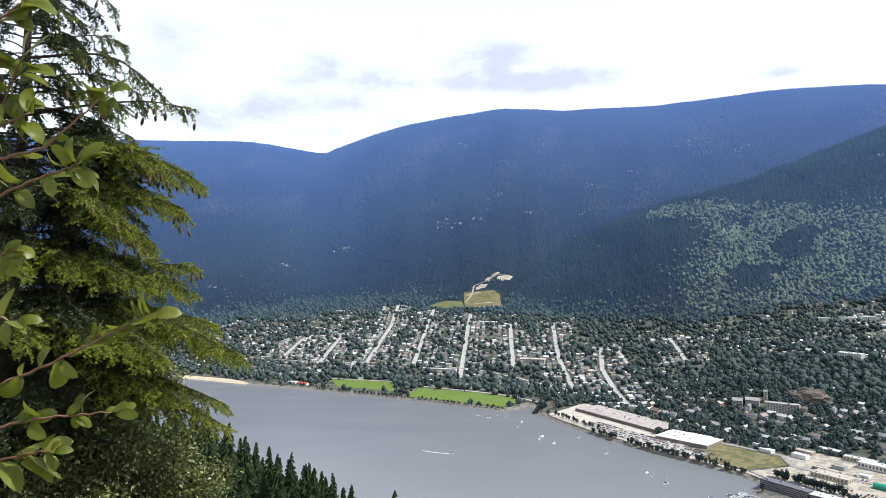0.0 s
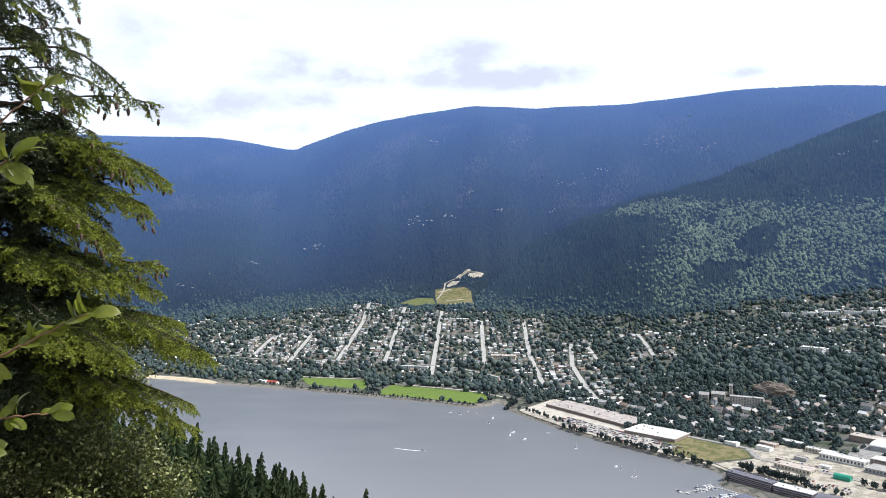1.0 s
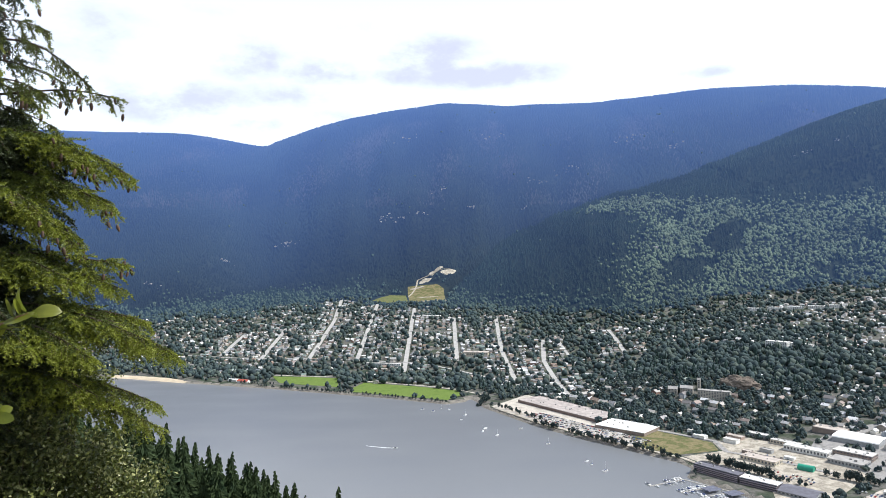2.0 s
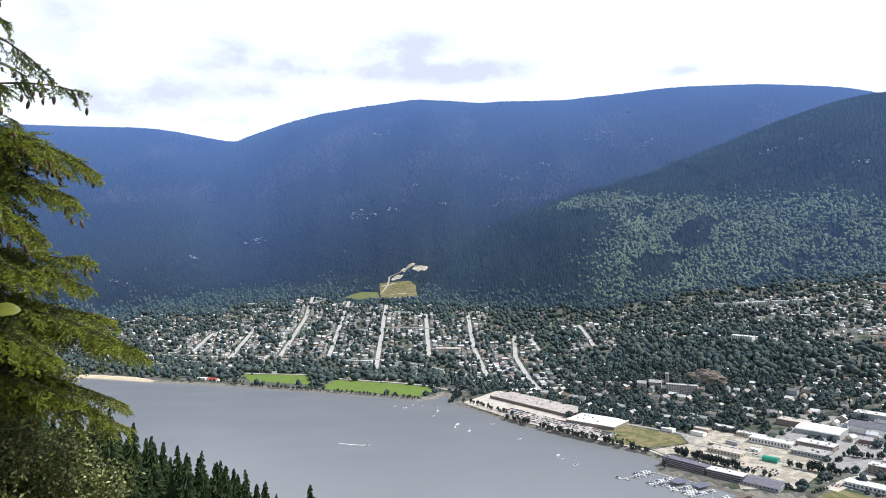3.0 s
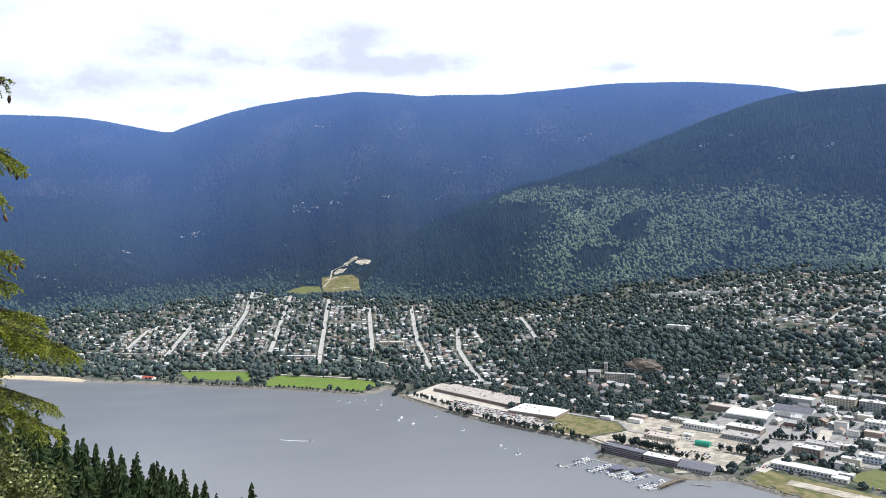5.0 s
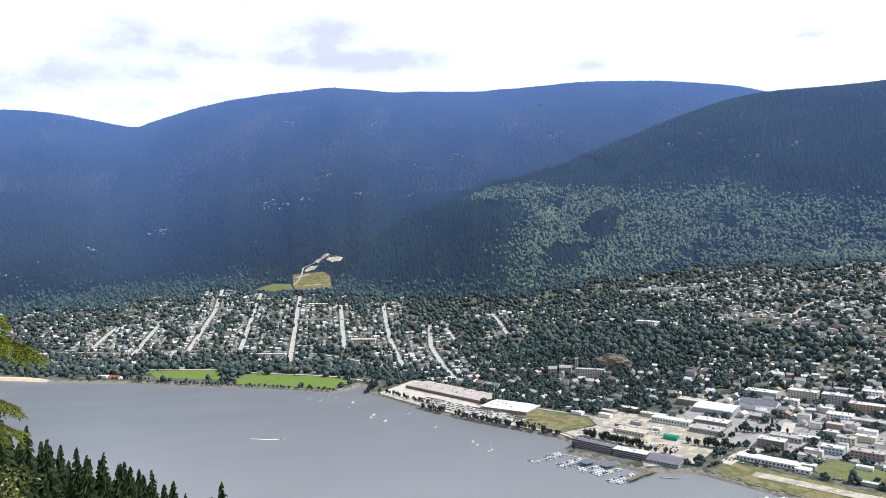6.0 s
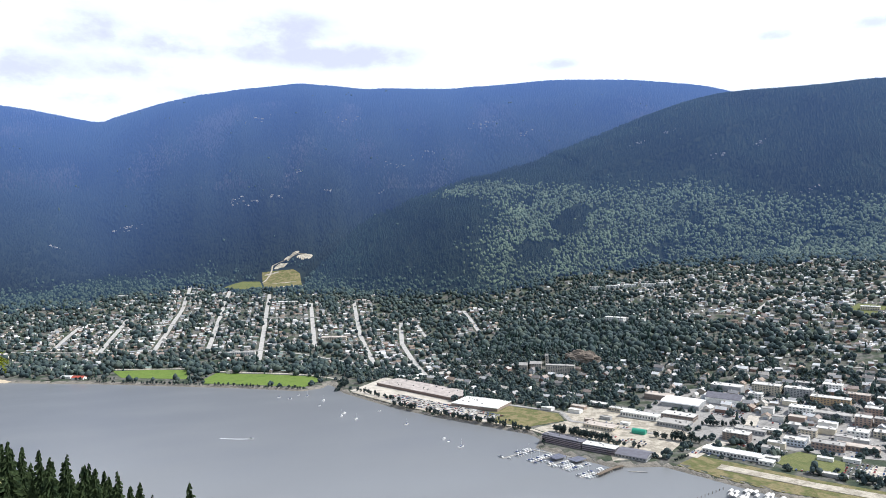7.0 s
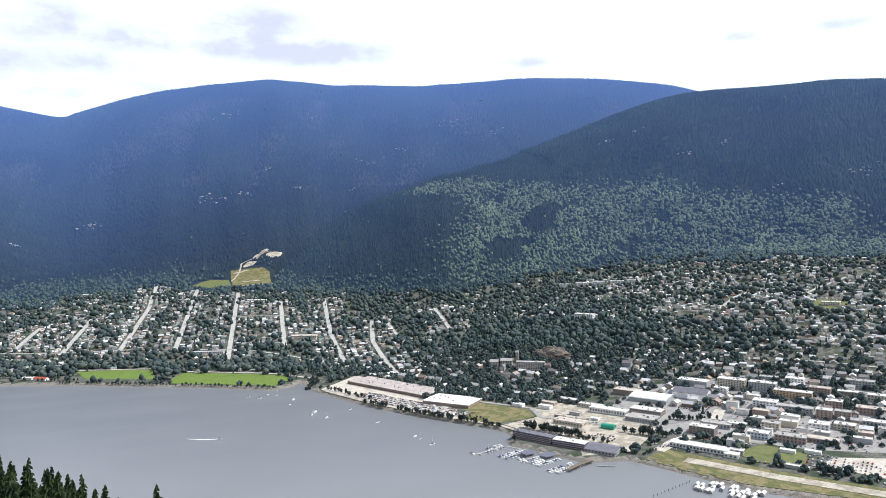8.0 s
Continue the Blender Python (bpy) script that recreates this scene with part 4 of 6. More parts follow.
def town_blocks():
    # name, label, near foot x, y, width seen, height, depth share, wall, roof, storeys, units
    G = GRID
    rows = [
        ("warehouse", "long low white shed with a pale metal roof", 587, 699, 78, 6, 0.26, P_WHITE, R_WHITE, 1, 0),
        ("office_building", "four-storey brown building with a pale flat roof", 635, 749, 36, 13, 0.6, P_BROWN, R_PALE, 4, 4),
        ("warehouse", "small white workshop with a flat roof", 604, 662, 18, 5, 0.8, P_WHITE, R_WHITE, 1, 0),
        ("warehouse", "small grey workshop with a flat roof", 622, 672, 16, 5, 0.8, P_GREY, R_PALE, 1, 0),
        ("civic_building", "pale stone two-storey civic building", 731, 727, 24, 11, 0.8, P_CREAM, R_GREY, 3, 1),
        ("office_building", "pale blue two-storey building with a flat roof", 691, 708, 28, 9, 0.7, P_BLUE, R_PALE, 2, 3),
        ("office_building", "brick block with a grey flat roof", 716, 679, 40, 9, 0.55, P_BRICK, R_GREY, 2, 3),
        ("shop", "long brown shop row with a tan roof", 746, 663, 52, 6, 0.4, P_BROWN, R_TAN, 1, 3),
        ("office_building", "white three-storey block above the street", 789, 795, 36, 12, 0.6, P_WHITE, R_WHITE, 3, 3),
        ("apartment_building", "ochre four-storey building downtown", 851, 803, 58, 12, 0.35, P_ORANGE, R_PALE, 4, 5),
        ("parkade", "long dark concrete parking deck", 810, 762, 54, 8, 0.4, P_GREY, R_GREY, 2, 0),
        ("apartment_building", "pale grey five-storey apartment block", 813, 890, 46, 16, 0.5, P_CREAM, R_PALE, 5, 6),
        ("apartment_building", "grey five-storey apartment block with balconies", 840, 852, 44, 15, 0.5, P_GREY, R_PALE, 5, 6),
        ("office_building", "large windowless grey hall", 765, 925, 52, 13, 0.5, P_GREY, R_PALE, 0, 5),
        ("office_building", "small white three-storey block", 780, 878, 22, 12, 0.7, P_WHITE, R_WHITE, 3, 2),
        ("shop", "low brown hall with a tan flat roof", 660, 960, 46, 7, 0.6, P_BROWN, R_TAN, 0, 2),
        ("school_building", "flat-roofed two-storey brown school block", 625, 859, 52, 8, 0.5, P_BROWN, R_PALE, 2, 4),
        ("shop", "low hall with a wide grey flat roof", 597, 832, 46, 6, 0.7, P_GREY, R_GREY, 1, 3),
        ("warehouse", "long white works building with large doors", 577, 889, 62, 8, 0.3, P_WHITE, R_WHITE, 1, 2),
        ("office_building", "four-storey red brick block", 826, 725, 22, 14, 0.8, P_BRICK, R_PALE, 4, 2),
        ("office_building", "brown brick block beside a red one", 846, 712, 22, 12, 0.8, P_BROWN, R_GREY, 3, 2),
        ("school_building", "grey stone school on the slope", 970, 785, 42, 12, 0.5, P_GREY, R_GREY, 3, 3),
        ("office_building", "white two-storey block with a flat roof", 786, 698, 27, 9, 0.8, P_WHITE, R_WHITE, 2, 3),
        ("office_building", "cream two-storey block with a flat roof", 815, 683, 28, 8, 0.7, P_CREAM, R_PALE, 2, 2),
        ("shop", "long grey shop building", 862, 672, 38, 7, 0.5, P_GREY, R_PALE, 1, 3),
        ("office_building", "red brick street block", 894, 705, 44, 9, 0.5, P_BRICK, R_TAN, 2, 4),
        ("office_building", "brown brick corner block", 868, 745, 24, 12, 0.8, P_BRICK, R_PALE, 3, 2),
        ("office_building", "pale block with roof units", 944, 736, 28, 10, 0.7, P_CREAM, R_PALE, 2, 3),
        ("office_building", "reddish block on a downtown street", 897, 795, 32, 11, 0.6, P_BRICK, R_TAN, 3, 2),
        ("shop", "brown shop with a flat roof", 925, 770, 30, 8, 0.6, P_BROWN, R_PALE, 2, 2),
        ("shop", "white shop with a pale roof", 905, 850, 30, 8, 0.6, P_WHITE, R_WHITE, 2, 2),
        ("shop", "grey shop with a dark roof", 880, 880, 30, 8, 0.6, P_GREY, R_GREY, 2, 2),
        ("shop", "long grey-roofed shop by a parking lot", 676, 770, 44, 6, 0.5, P_GREY, R_GREY, 1, 2),
        ("shop", "low shop with a pale roof", 700, 757, 26, 6, 0.6, P_CREAM, R_PALE, 1, 2),
        ("shed", "small white shed on the lawn", 681, 651, 19, 4, 0.35, P_WHITE, R_WHITE, 0, 0),
        ("shed", "long white trailer beside the lawn", 706, 636, 20, 4, 0.3, P_WHITE, R_WHITE, 0, 0),
        ("shed", "low grey shelter by the airstrip", 645, 603, 28, 4, 0.3, P_GREY, R_PALE, 0, 0),
        ("warehouse", "low works hall with a tan roof", 494, 860, 50, 6, 0.5, P_CREAM, R_TAN, 1, 3),
        ("shed", "white works shed with a pale roof", 503, 955, 22, 6, 0.6, P_WHITE, R_PALE, 0, 0),
        ("shed", "low reddish works shed", 520, 975, 26, 5, 0.5, P_BRICK, R_TAN, 0, 0),
        ("shed", "white storage shed by the meadow", 470, 985, 20, 5, 0.6, P_WHITE, R_WHITE, 0, 0),
        ("shed", "low white works shed beside the street", 474, 1010, 24, 5, 0.5, P_WHITE, R_PALE, 0, 1),
        ("warehouse", "grey store shed with a pale roof", 556, 975, 34, 6, 0.4, P_GREY, R_PALE, 1, 1),
        ("warehouse", "long cream depot building on the yard", 572, 930, 44, 6, 0.3, P_CREAM, R_PALE, 1, 2),
        ("shed", "small brown shed on the gravel yard", 500, 905, 14, 4, 0.6, P_BROWN, R_TAN, 0, 0),
        ("shed", "small white office trailer on the yard", 540, 870, 14, 3.5, 0.4, P_WHITE, R_WHITE, 0, 0),
        ("shed", "grey storage shed on the yard", 528, 905, 18, 5, 0.5, P_GREY, R_GREY, 0, 0),
        ("hospital_building", "white five-storey building on the slope", 852, 1413, 50, 20, 0.4, P_WHITE, R_WHITE, 5, 3),
        ("school_building", "cream school building beside a field", 1330, 1150, 40, 9, 0.5, P_CREAM, R_WHITE, 2, 2),
        ("school_building", "flat-roofed tan school among the houses", 221, 1672, 68, 8, 0.45, P_CREAM, R_TAN, 2, 4),
        ("school_building", "long school with a white flat roof", 136, 2110, 70, 8, 0.3, P_CREAM, R_WHITE, 1, 3),
        ("school_building", "pale school at the top of the houses", -350, 2385, 55, 9, 0.4, P_WHITE, R_PALE, 2, 2),
    ]
    for name, label, fx, fy, wide, high, share, wall, roof, storeys, units in rows:
        high *= 0.85
        turn = G if fx > 400 else -28.0
        if fy > 1300 and fx < 400:
            turn = -16.0
        long = wide * 0.92
        deep = max(8.0, long * share)
        d = math.hypot(fx, fy)
        block(name, label, fx + fx / d * deep * 0.55, fy + fy / d * deep * 0.55, long, deep, high, turn, wall, roof, storeys, units)
    # the smaller blocks of the downtown streets
    rg = random.Random(19)
    tones = [(P_WHITE, R_WHITE, "small white-walled block with a white flat roof"), (P_GREY, R_PALE, "small grey block with a pale flat roof"), (P_CREAM, R_PALE, "small cream block with a pale roof"), (P_BRICK, R_TAN, "small brick block with a tan roof"), (P_WHITE, R_GREY, "small white block with a grey roof")]
    n = 0
    for v in range(95, 430, 24):
        for u in range(-400, 130, 22):
            x, y = uv(u + rg.uniform(-3, 3), v + rg.uniform(-3, 3))
            if v < 140 and u > -60:
                continue
            long, deep = rg.uniform(12, 24), rg.uniform(10, 16)
            ring = footprint(x, y, long + 3, deep + 3, GRID)
            clear = all(free(a, b) for a, b in ring) and bool(free(x, y))
            if n < 75 and clear and rg.random() < 0.55 and v + rg.uniform(-40, 40) < 380:
                wall, roof, label = rg.choice(tones)
                block("shop", label, x, y, long, deep, rg.choice((4.5, 6, 7, 9)), GRID + rg.uniform(-4, 4), wall, roof, 0, rg.choice((0, 1, 2)))
                n += 1
    # the white-walled row houses and the long terraces up the hill
    block("apartment_building", "long white two-storey apartment row", -8, 1632, 84, 11, 7, -16, P_WHITE, R_PALE, 2, 0)
    for k in range(5):
        block("townhouse_row", "pale terrace of town houses below the forest", 1050 + 43 * k, 1850 - 27 * k, 40, 16, 6, -32, P_WHITE, R_WHITE, 2, 2)
    claim(footprint(1125, 1775, 230, 36, -32))
    block("hospital_building", "lower white wing of the hospital on the slope", 905, 1410, 46, 16, 9, -55, P_WHITE, R_PALE, 3, 2)
    # shopping centre
    block("supermarket", "large store with a bright white flat roof", 383, 1056, 84, 56, 4.6, -46.5, P_BROWN, R_WHITE, 0, 7)
    block("shopping_mall", "long low mall with a tan gravel roof", 322, 1196, 196, 58, 4.2, -59.5, plain("dark_red_brick_wall", (0.20, 0.15, 0.13)), plain("pinkish_gravel_roof", (0.42, 0.38, 0.36), 0.9, 0.25, 7), 0, 16)
    # hotel by the lake
    for label, x, y, long, high, turn, roof, storeys in (("long dark four-storey lakeside hotel with pale balconies", 416, 822, 60, 9.0, -58, R_DARK, 4), ("white-roofed lakeside hotel wing with pale balconies", 446, 778, 44, 7.5, -52, R_WHITE, 3)):
        hotel = block("hotel", label, x, y, long, 16, high, turn, P_DARK, roof, storeys, 3, bay=3.4)
        for k in range(storeys):
            z = high * k / storeys + 0.2
            part("balcony", box(bmesh.new(), -long / 2 + 0.5, long / 2 - 0.5, -9.6, -8.06, z, z + 0.75), P_MAUVE, hotel)
    block("conference_hall", "hall with a slate grey pitched roof", 476, 746, 40, 32, 4, -52, P_GREY, R_DARK, 1, 0, pitch=3)
    block("workshop", "green metal quonset hut", 536, 828, 18, 10, 1.5, -50, M_GREEN, M_GREEN, 0, 0, pitch=5, arch=True)
    block("ice_arena", "round-backed arena with a bright white roof", 682, 925, 60, 46, 3.5, -55, P_GREY, R_WHITE, 0, 2, pitch=4.0, arch=True)
    block("curling_rink", "large white hall with a dark gabled roof", 742, 902, 54, 32, 7, -55, P_WHITE, R_DARK, 0, 0, pitch=6)
    block("castle_apartment", "cream five-storey apartment building on the bluff", 586, 1172, 54, 15, 13, -32, P_STONE, R_GREY, 5, 2)
    block("castle_apartment", "pale gabled wing beside the apartment building", 548, 1200, 22, 14, 10, -32, P_STONE, R_GREY, 4, 0, pitch=4)
    block("castle_apartment", "tall narrow cream house below the bluff", 524, 1205, 16, 14, 10, -30, P_STONE, R_GREY, 4, 0, pitch=4)
    block("tower", "slender pale tower above the apartment building", 574, 1206, 6, 6, 19, -32, P_STONE, R_GREY, 5, 0, pitch=3)
    claim(footprint(418, 800, 120, 60, -58))
    claim(footprint(650, 1205, 60, 30, -35))
    block("pavilion", "park pavilion with a red roof", -318, 1536, 26, 12, 4, -25, P_WHITE, plain("red_roof", (0.42, 0.09, 0.06)), 0, 0, pitch=3)
    block("pavilion", "white park building by the beach", -345, 1556, 22, 10, 4, -25, P_WHITE, R_WHITE, 0, 0)


def car_parts():
    body = bmesh.new()
    side = [(-2.2, 0.35), (2.2, 0.35), (2.25, 0.8), (1.2, 0.95), (-2.1, 1.0)]
    rings = [[body.verts.new((x, y, z)) for x, z in side] for y in (-0.88, 0.88)]
    for k in range(5):
        body.faces.new((rings[0][k], rings[0][(k + 1) % 5], rings[1][(k + 1) % 5], rings[1][k]))
    body.faces.new(rings[0][::-1]), body.faces.new(rings[1])
    bmesh.ops.recalc_face_normals(body, faces=body.faces)
    cabin = bmesh.new()
    lo = [cabin.verts.new(p) for p in ((-1.9, -0.8, 0.95), (1.1, -0.8, 0.95), (1.1, 0.8, 0.95), (-1.9, 0.8, 0.95))]
    hi = [cabin.verts.new(p) for p in ((-1.5, -0.66, 1.48), (0.35, -0.66, 1.48), (0.35, 0.66, 1.48), (-1.5, 0.66, 1.48))]
    for k in range(4):
        cabin.faces.new((lo[k], lo[(k + 1) % 4], hi[(k + 1) % 4], hi[k]))
    roof = box(bmesh.new(), -1.48, 0.33, -0.65, 0.65, 1.482, 1.53)
    for x in (-1.35, 1.4):
        for y in (-0.78, 0.78):
            bmesh.ops.create_cone(body, segments=8, radius1=0.33, radius2=0.33, depth=0.2, cap_ends=True, matrix=pose(x, y, 0.33, 90))
    return shared("body", body, M_CAR), shared("cabin", cabin, M_GLASS), shared("roof", roof, M_CAR)


def parked_cars():
    meshes = car_parts()
    rg = random.Random(5)
    proto = tagged(new("parked_car"), "parked car on a pale lot", "car", "parked cars")
    for name, me in zip(("body", "cabin", "roof"), meshes):
        new(name, me).parent = proto
    spots = []

    def lot(origin, turn, rows, cols, row_step, col_step, fill):
        m = pose(origin[0], origin[1], 0, 0, 0, turn)
        for r in range(rows):
            for c in range(cols):
                if rg.random() < fill:
                    p = m @ Vector((c * col_step, r * row_step, 0))
                    spots.append((p.x, p.y, turn + 90 + rg.choice((0, 180)) + rg.uniform(-4, 4)))

    lot((226, 1150), -58, 6, 76, 9.5, 3.1, 0.86)
    lot((668, 612), -55, 5, 24, 11, 4.6, 0.72)
    lot((478, 815), -52, 3, 12, 9, 4.5, 0.75)
    lot((512, 885), -52, 2, 9, 12, 4.5, 0.6)
    lot((452, 880), -52, 1, 14, 8, 4.0, 0.7)
    lot((690, 868), -55, 4, 11, 9, 4.0, 0.7)
    lot((545, 742), -55, 2, 9, 8, 4.0, 0.7)
    lot((604, 668), -55, 1, 30, 8, 6.0, 0.5)
    lot((720, 690), -55, 2, 16, 26, 6.0, 0.5)
    ring = [(196, 1236), (262, 1316), (372, 1128), (348, 1100), (395, 1030), (404, 932), (345, 975), (258, 1112)]
    spots = [p for p in spots if p[0] > 430 or in_ring(np.array(p[0]), np.array(p[1]), ring)]
    spots = [p for p in spots if not any(in_ring(np.array(p[0]), np.array(p[1]), f) for f in (footprint(383, 1056, 88, 60, -46.5), footprint(322, 1196, 200, 62, -59.5)))]
    rg.shuffle(spots)
    for v in range(90, 470, 6):
        for u in range(-420, 140, 5):
            if (v // 6) % 5 < 2 and rg.random() < 0.30:
                x, y = uv(u + rg.uniform(-1, 1), v)
                if bool(free(x, y)) and float(inland(np.array([x]), np.array([y]))[0]) > 60:
                    spots.append((x, y, GRID + 90 + rg.uniform(-5, 5)))
    spots, others = spots[:300], spots[300:]
    for k, (x, y, t) in enumerate(spots):
        ob = proto if k == 0 else copy_thing(proto, Matrix())
        ob.matrix_basis = pose(x, y, float(ground(x, y)) + 0.42, 0, 0, t)
    o = np.array(others)
    sides = [(-2.2, 0.3), (2.2, 0.3), (2.2, 0.85), (1.2, 0.95), (0.4, 1.5), (-1.5, 1.5), (-2.15, 0.95)]
    shape = [(x, y, z) for y in (-0.86, 0.86) for x, z in sides]
    faces = [(k, (k + 1) % 7, 7 + (k + 1) % 7) for k in range(7)] + [(k, 7 + (k + 1) % 7, 7 + k) for k in range(7)] + [(0, k + 1, k) for k in range(1, 6)] + [(7, 7 + k, 8 + k) for k in range(1, 6)]
    tagged(scattered("cars", (shape, faces), np.column_stack([o[:, :2], ground(o[:, 0], o[:, 1]) + 0.30]), np.ones((len(o), 3)), np.radians(o[:, 2]), M_CARS), "many parked cars in rows on the pale lots", "cars", kind="stuff")
    return len(spots)


def hull_mesh(long, wide, high):
    bm = bmesh.new()
    rows = []
    for k in range(7):
        t = k / 6
        w = wide / 2 * (1 if t < 0.5 else max(0.04, 1 - ((t - 0.5) / 0.5) ** 1.8))
        x = -long / 2 + long * t
        rows.append([bm.verts.new((x, s * w * f, z)) for s, f, z in ((-1, 1, high * (0.8 + 0.3 * t)), (-1, 0.7, -0.3), (1, 0.7, -0.3), (1, 1, high * (0.8 + 0.3 * t)))])
    for a, b in zip(rows, rows[1:]):
        for i in range(4):
            bm.faces.new((a[i], a[(i + 1) % 4], b[(i + 1) % 4], b[i]))
    bm.faces.new(rows[0]), bm.faces.new(rows[-1][::-1])
    bmesh.ops.recalc_face_normals(bm, faces=bm.faces)
    return bm


COVERED = [(383, 777), (402, 760)]


def boats():
    rg = random.Random(8)
    hull = shared("hull", hull_mesh(8.5, 2.8, 1.1), M_HULL)
    cabin = shared("cabin", box(bmesh.new(), -1.8, 1.4, -0.95, 0.95, 1.0, 2.1), M_CANVAS)
    bm = bmesh.new()
    tube(bm, [Vector((0.6, 0, 1.0)), Vector((0.6, 0, 6)), Vector((0.6, 0, 11))], [0.09, 0.07, 0.05], 5)
    tube(bm, [Vector((0.6, 0, 2.2)), Vector((-1.5, 0, 2.2)), Vector((-3.2, 0, 2.15))], [0.12, 0.12, 0.1], 5)
    mast = shared("mast", bm, M_HULL)

    def boat(x, y, turn, label, group, sail=False, s=1.0):
        if any(math.hypot(x - a, y - b) < 12 for a, b in COVERED):
            return
        b = tagged(new("sailing_boat" if sail else "motor_boat"), label, "boat", group)
        for name, me in (("hull", hull), ("cabin", cabin)) + ((("mast", mast),) if sail else ()):
            new(name, me).parent = b
        b.matrix_basis = pose(x, y, 0.05, 0, 0, turn) @ Matrix.Diagonal((s, s, s, 1))

    for x, y in ((65, 1245), (114, 1239), (153, 1078), (172, 1052), (217, 1090), (240, 997), (272, 906), (283, 863), (83, 1228), (138, 1193), (160, 1095), (275, 893), (100, 1250), (128, 1160)):
        boat(x, y, rg.uniform(20, 70), "white boat moored on the lake", "moored boats", rg.random() < 0.5, rg.uniform(0.8, 1.1))
    # marina: a floating walkway with fingers
    dock = tagged(new("marina_dock"), "grey floating docks of the marina", "dock")
    for a, b, w in (((318, 801), (370, 820), 2.2), ((346, 775), (386, 789), 2.0), ((360, 756), (398, 769), 2.0), ((372, 738), (410, 750), 2.0), ((378, 706), (424, 722), 2.1), ((370, 820), (423, 751), 2.55)):
        d = math.hypot(b[0] - a[0], b[1] - a[1])
        ob = part("dock_float", box(bmesh.new(), -d / 2, d / 2, -w / 2, w / 2, -0.2, 0.45), M_DOCK, dock)
        ob.matrix_basis = pose((a[0] + b[0]) / 2, (a[1] + b[1]) / 2, 0.003 * len(dock.children), 0, 0, math.degrees(math.atan2(b[1] - a[1], b[0] - a[0])))
        n = int(d / 4.4)
        turn = math.degrees(math.atan2(b[1] - a[1], b[0] - a[0]))
        e = ((b[0] - a[0]) / d, (b[1] - a[1]) / d)
        for k in range(n):
            for side in (-1, 1):
                if rg.random() < (0.45 if w == 2.2 else 0.9) and w < 2.5:
                    x, y = a[0] + e[0] * (k + 0.5) * d / n - e[1] * side * 5.8, a[1] + e[1] * (k + 0.5) * d / n + e[0] * side * 5.8
                    boat(x, y, turn + 90 * side, "boat berthed at the marina dock", "marina boats", rg.random() < 0.18, rg.uniform(0.8, 1.1))
    cover = plain("dark_blue_metal_roof", (0.10, 0.11, 0.16), 0.5)
    for x, y in COVERED:
        shed = tagged(new("covered_mooring"), "open boat shed with a dark blue metal roof", "boat shed", "covered moorings")
        shed.matrix_basis = pose(x, y, 0, 0, 0, 19)
        for k in range(3):
            bm = bmesh.new()
            y0, y1 = -7.5 + 5 * k, -2.7 + 5 * k
            v = [bm.verts.new(p) for p in ((-10, y0, 3.2), (10, y0, 3.2), (10, (y0 + y1) / 2, 4.1), (-10, (y0 + y1) / 2, 4.1), (10, y1, 3.2), (-10, y1, 3.2))]
            for f in ((0, 1, 2, 3), (3, 2, 4, 5), (0, 3, 5), (1, 4, 2), (0, 5, 4, 1)):
                bm.faces.new([v[i] for i in f])
            part("roof", bm, cover, shed)
            for e in (-9.5, 0, 9.5):
                part("post", box(bmesh.new(), e - 0.15, e + 0.15, y0 + 0.2, y0 + 0.5, -1.5, 3.25), M_TIMBER, shed)
    # timber pier on piles
    pier = tagged(new("timber_pier"), "old dark timber pier on piles", "pier")
    pts = along([(399, 703), (425, 716), (444, 722)], 4.0)
    for k, ((ax, ay), (bx, by)) in enumerate(zip(pts, pts[1:])):
        t = math.degrees(math.atan2(by - ay, bx - ax))
        ob = part("deck", box(bmesh.new(), -2.2, 2.2, -2.6, 2.6, 2.3, 2.8), M_TIMBER, pier)
        ob.matrix_basis = pose((ax + bx) / 2, (ay + by) / 2, 0.004 * (k % 2), 0, 0, t)
        for s in (-1, 1):
            p = part("pier_post", tube(bmesh.new(), [Vector((0, 0, -6)), Vector((0, 0, 1)), Vector((0, 0, 3.6))], [0.35, 0.35, 0.3], 7), M_TIMBER, pier)
            p.location = (ax - s * 2.9 * math.sin(math.radians(t)), ay + s * 2.9 * math.cos(math.radians(t)), 0)
    ramp = tagged(part("gangway", box(bmesh.new(), -11, 11, -0.8, 0.8, 0.3, 0.6), M_DOCK), "narrow grey gangway on the water", "gangway")
    ramp.matrix_basis = pose(452, 702, 0.2, 0, 0, -28)
    # roofed boat sheds off the airstrip
    proto = tagged(new("boathouse"), "floating boathouse with a white gabled roof", "boathouse", "floating boathouses")
    part("wall", box(bmesh.new(), -5, 5, -2.4, 2.4, -0.2, 2.8), P_GREY, proto)
    bm = bmesh.new()
    rv = [(-5.3, -2.7, 2.7), (5.3, -2.7, 2.7), (5.3, 0, 4.1), (-5.3, 0, 4.1), (5.3, 2.7, 2.7), (-5.3, 2.7, 2.7)]
    v = [bm.verts.new(p) for p in rv]
    bm.faces.new((v[0], v[1], v[2], v[3])), bm.faces.new((v[3], v[2], v[4], v[5])), bm.faces.new((v[0], v[3], v[5])), bm.faces.new((v[1], v[4], v[2]))
    part("roof", bm, R_PALE, proto)
    n = 0
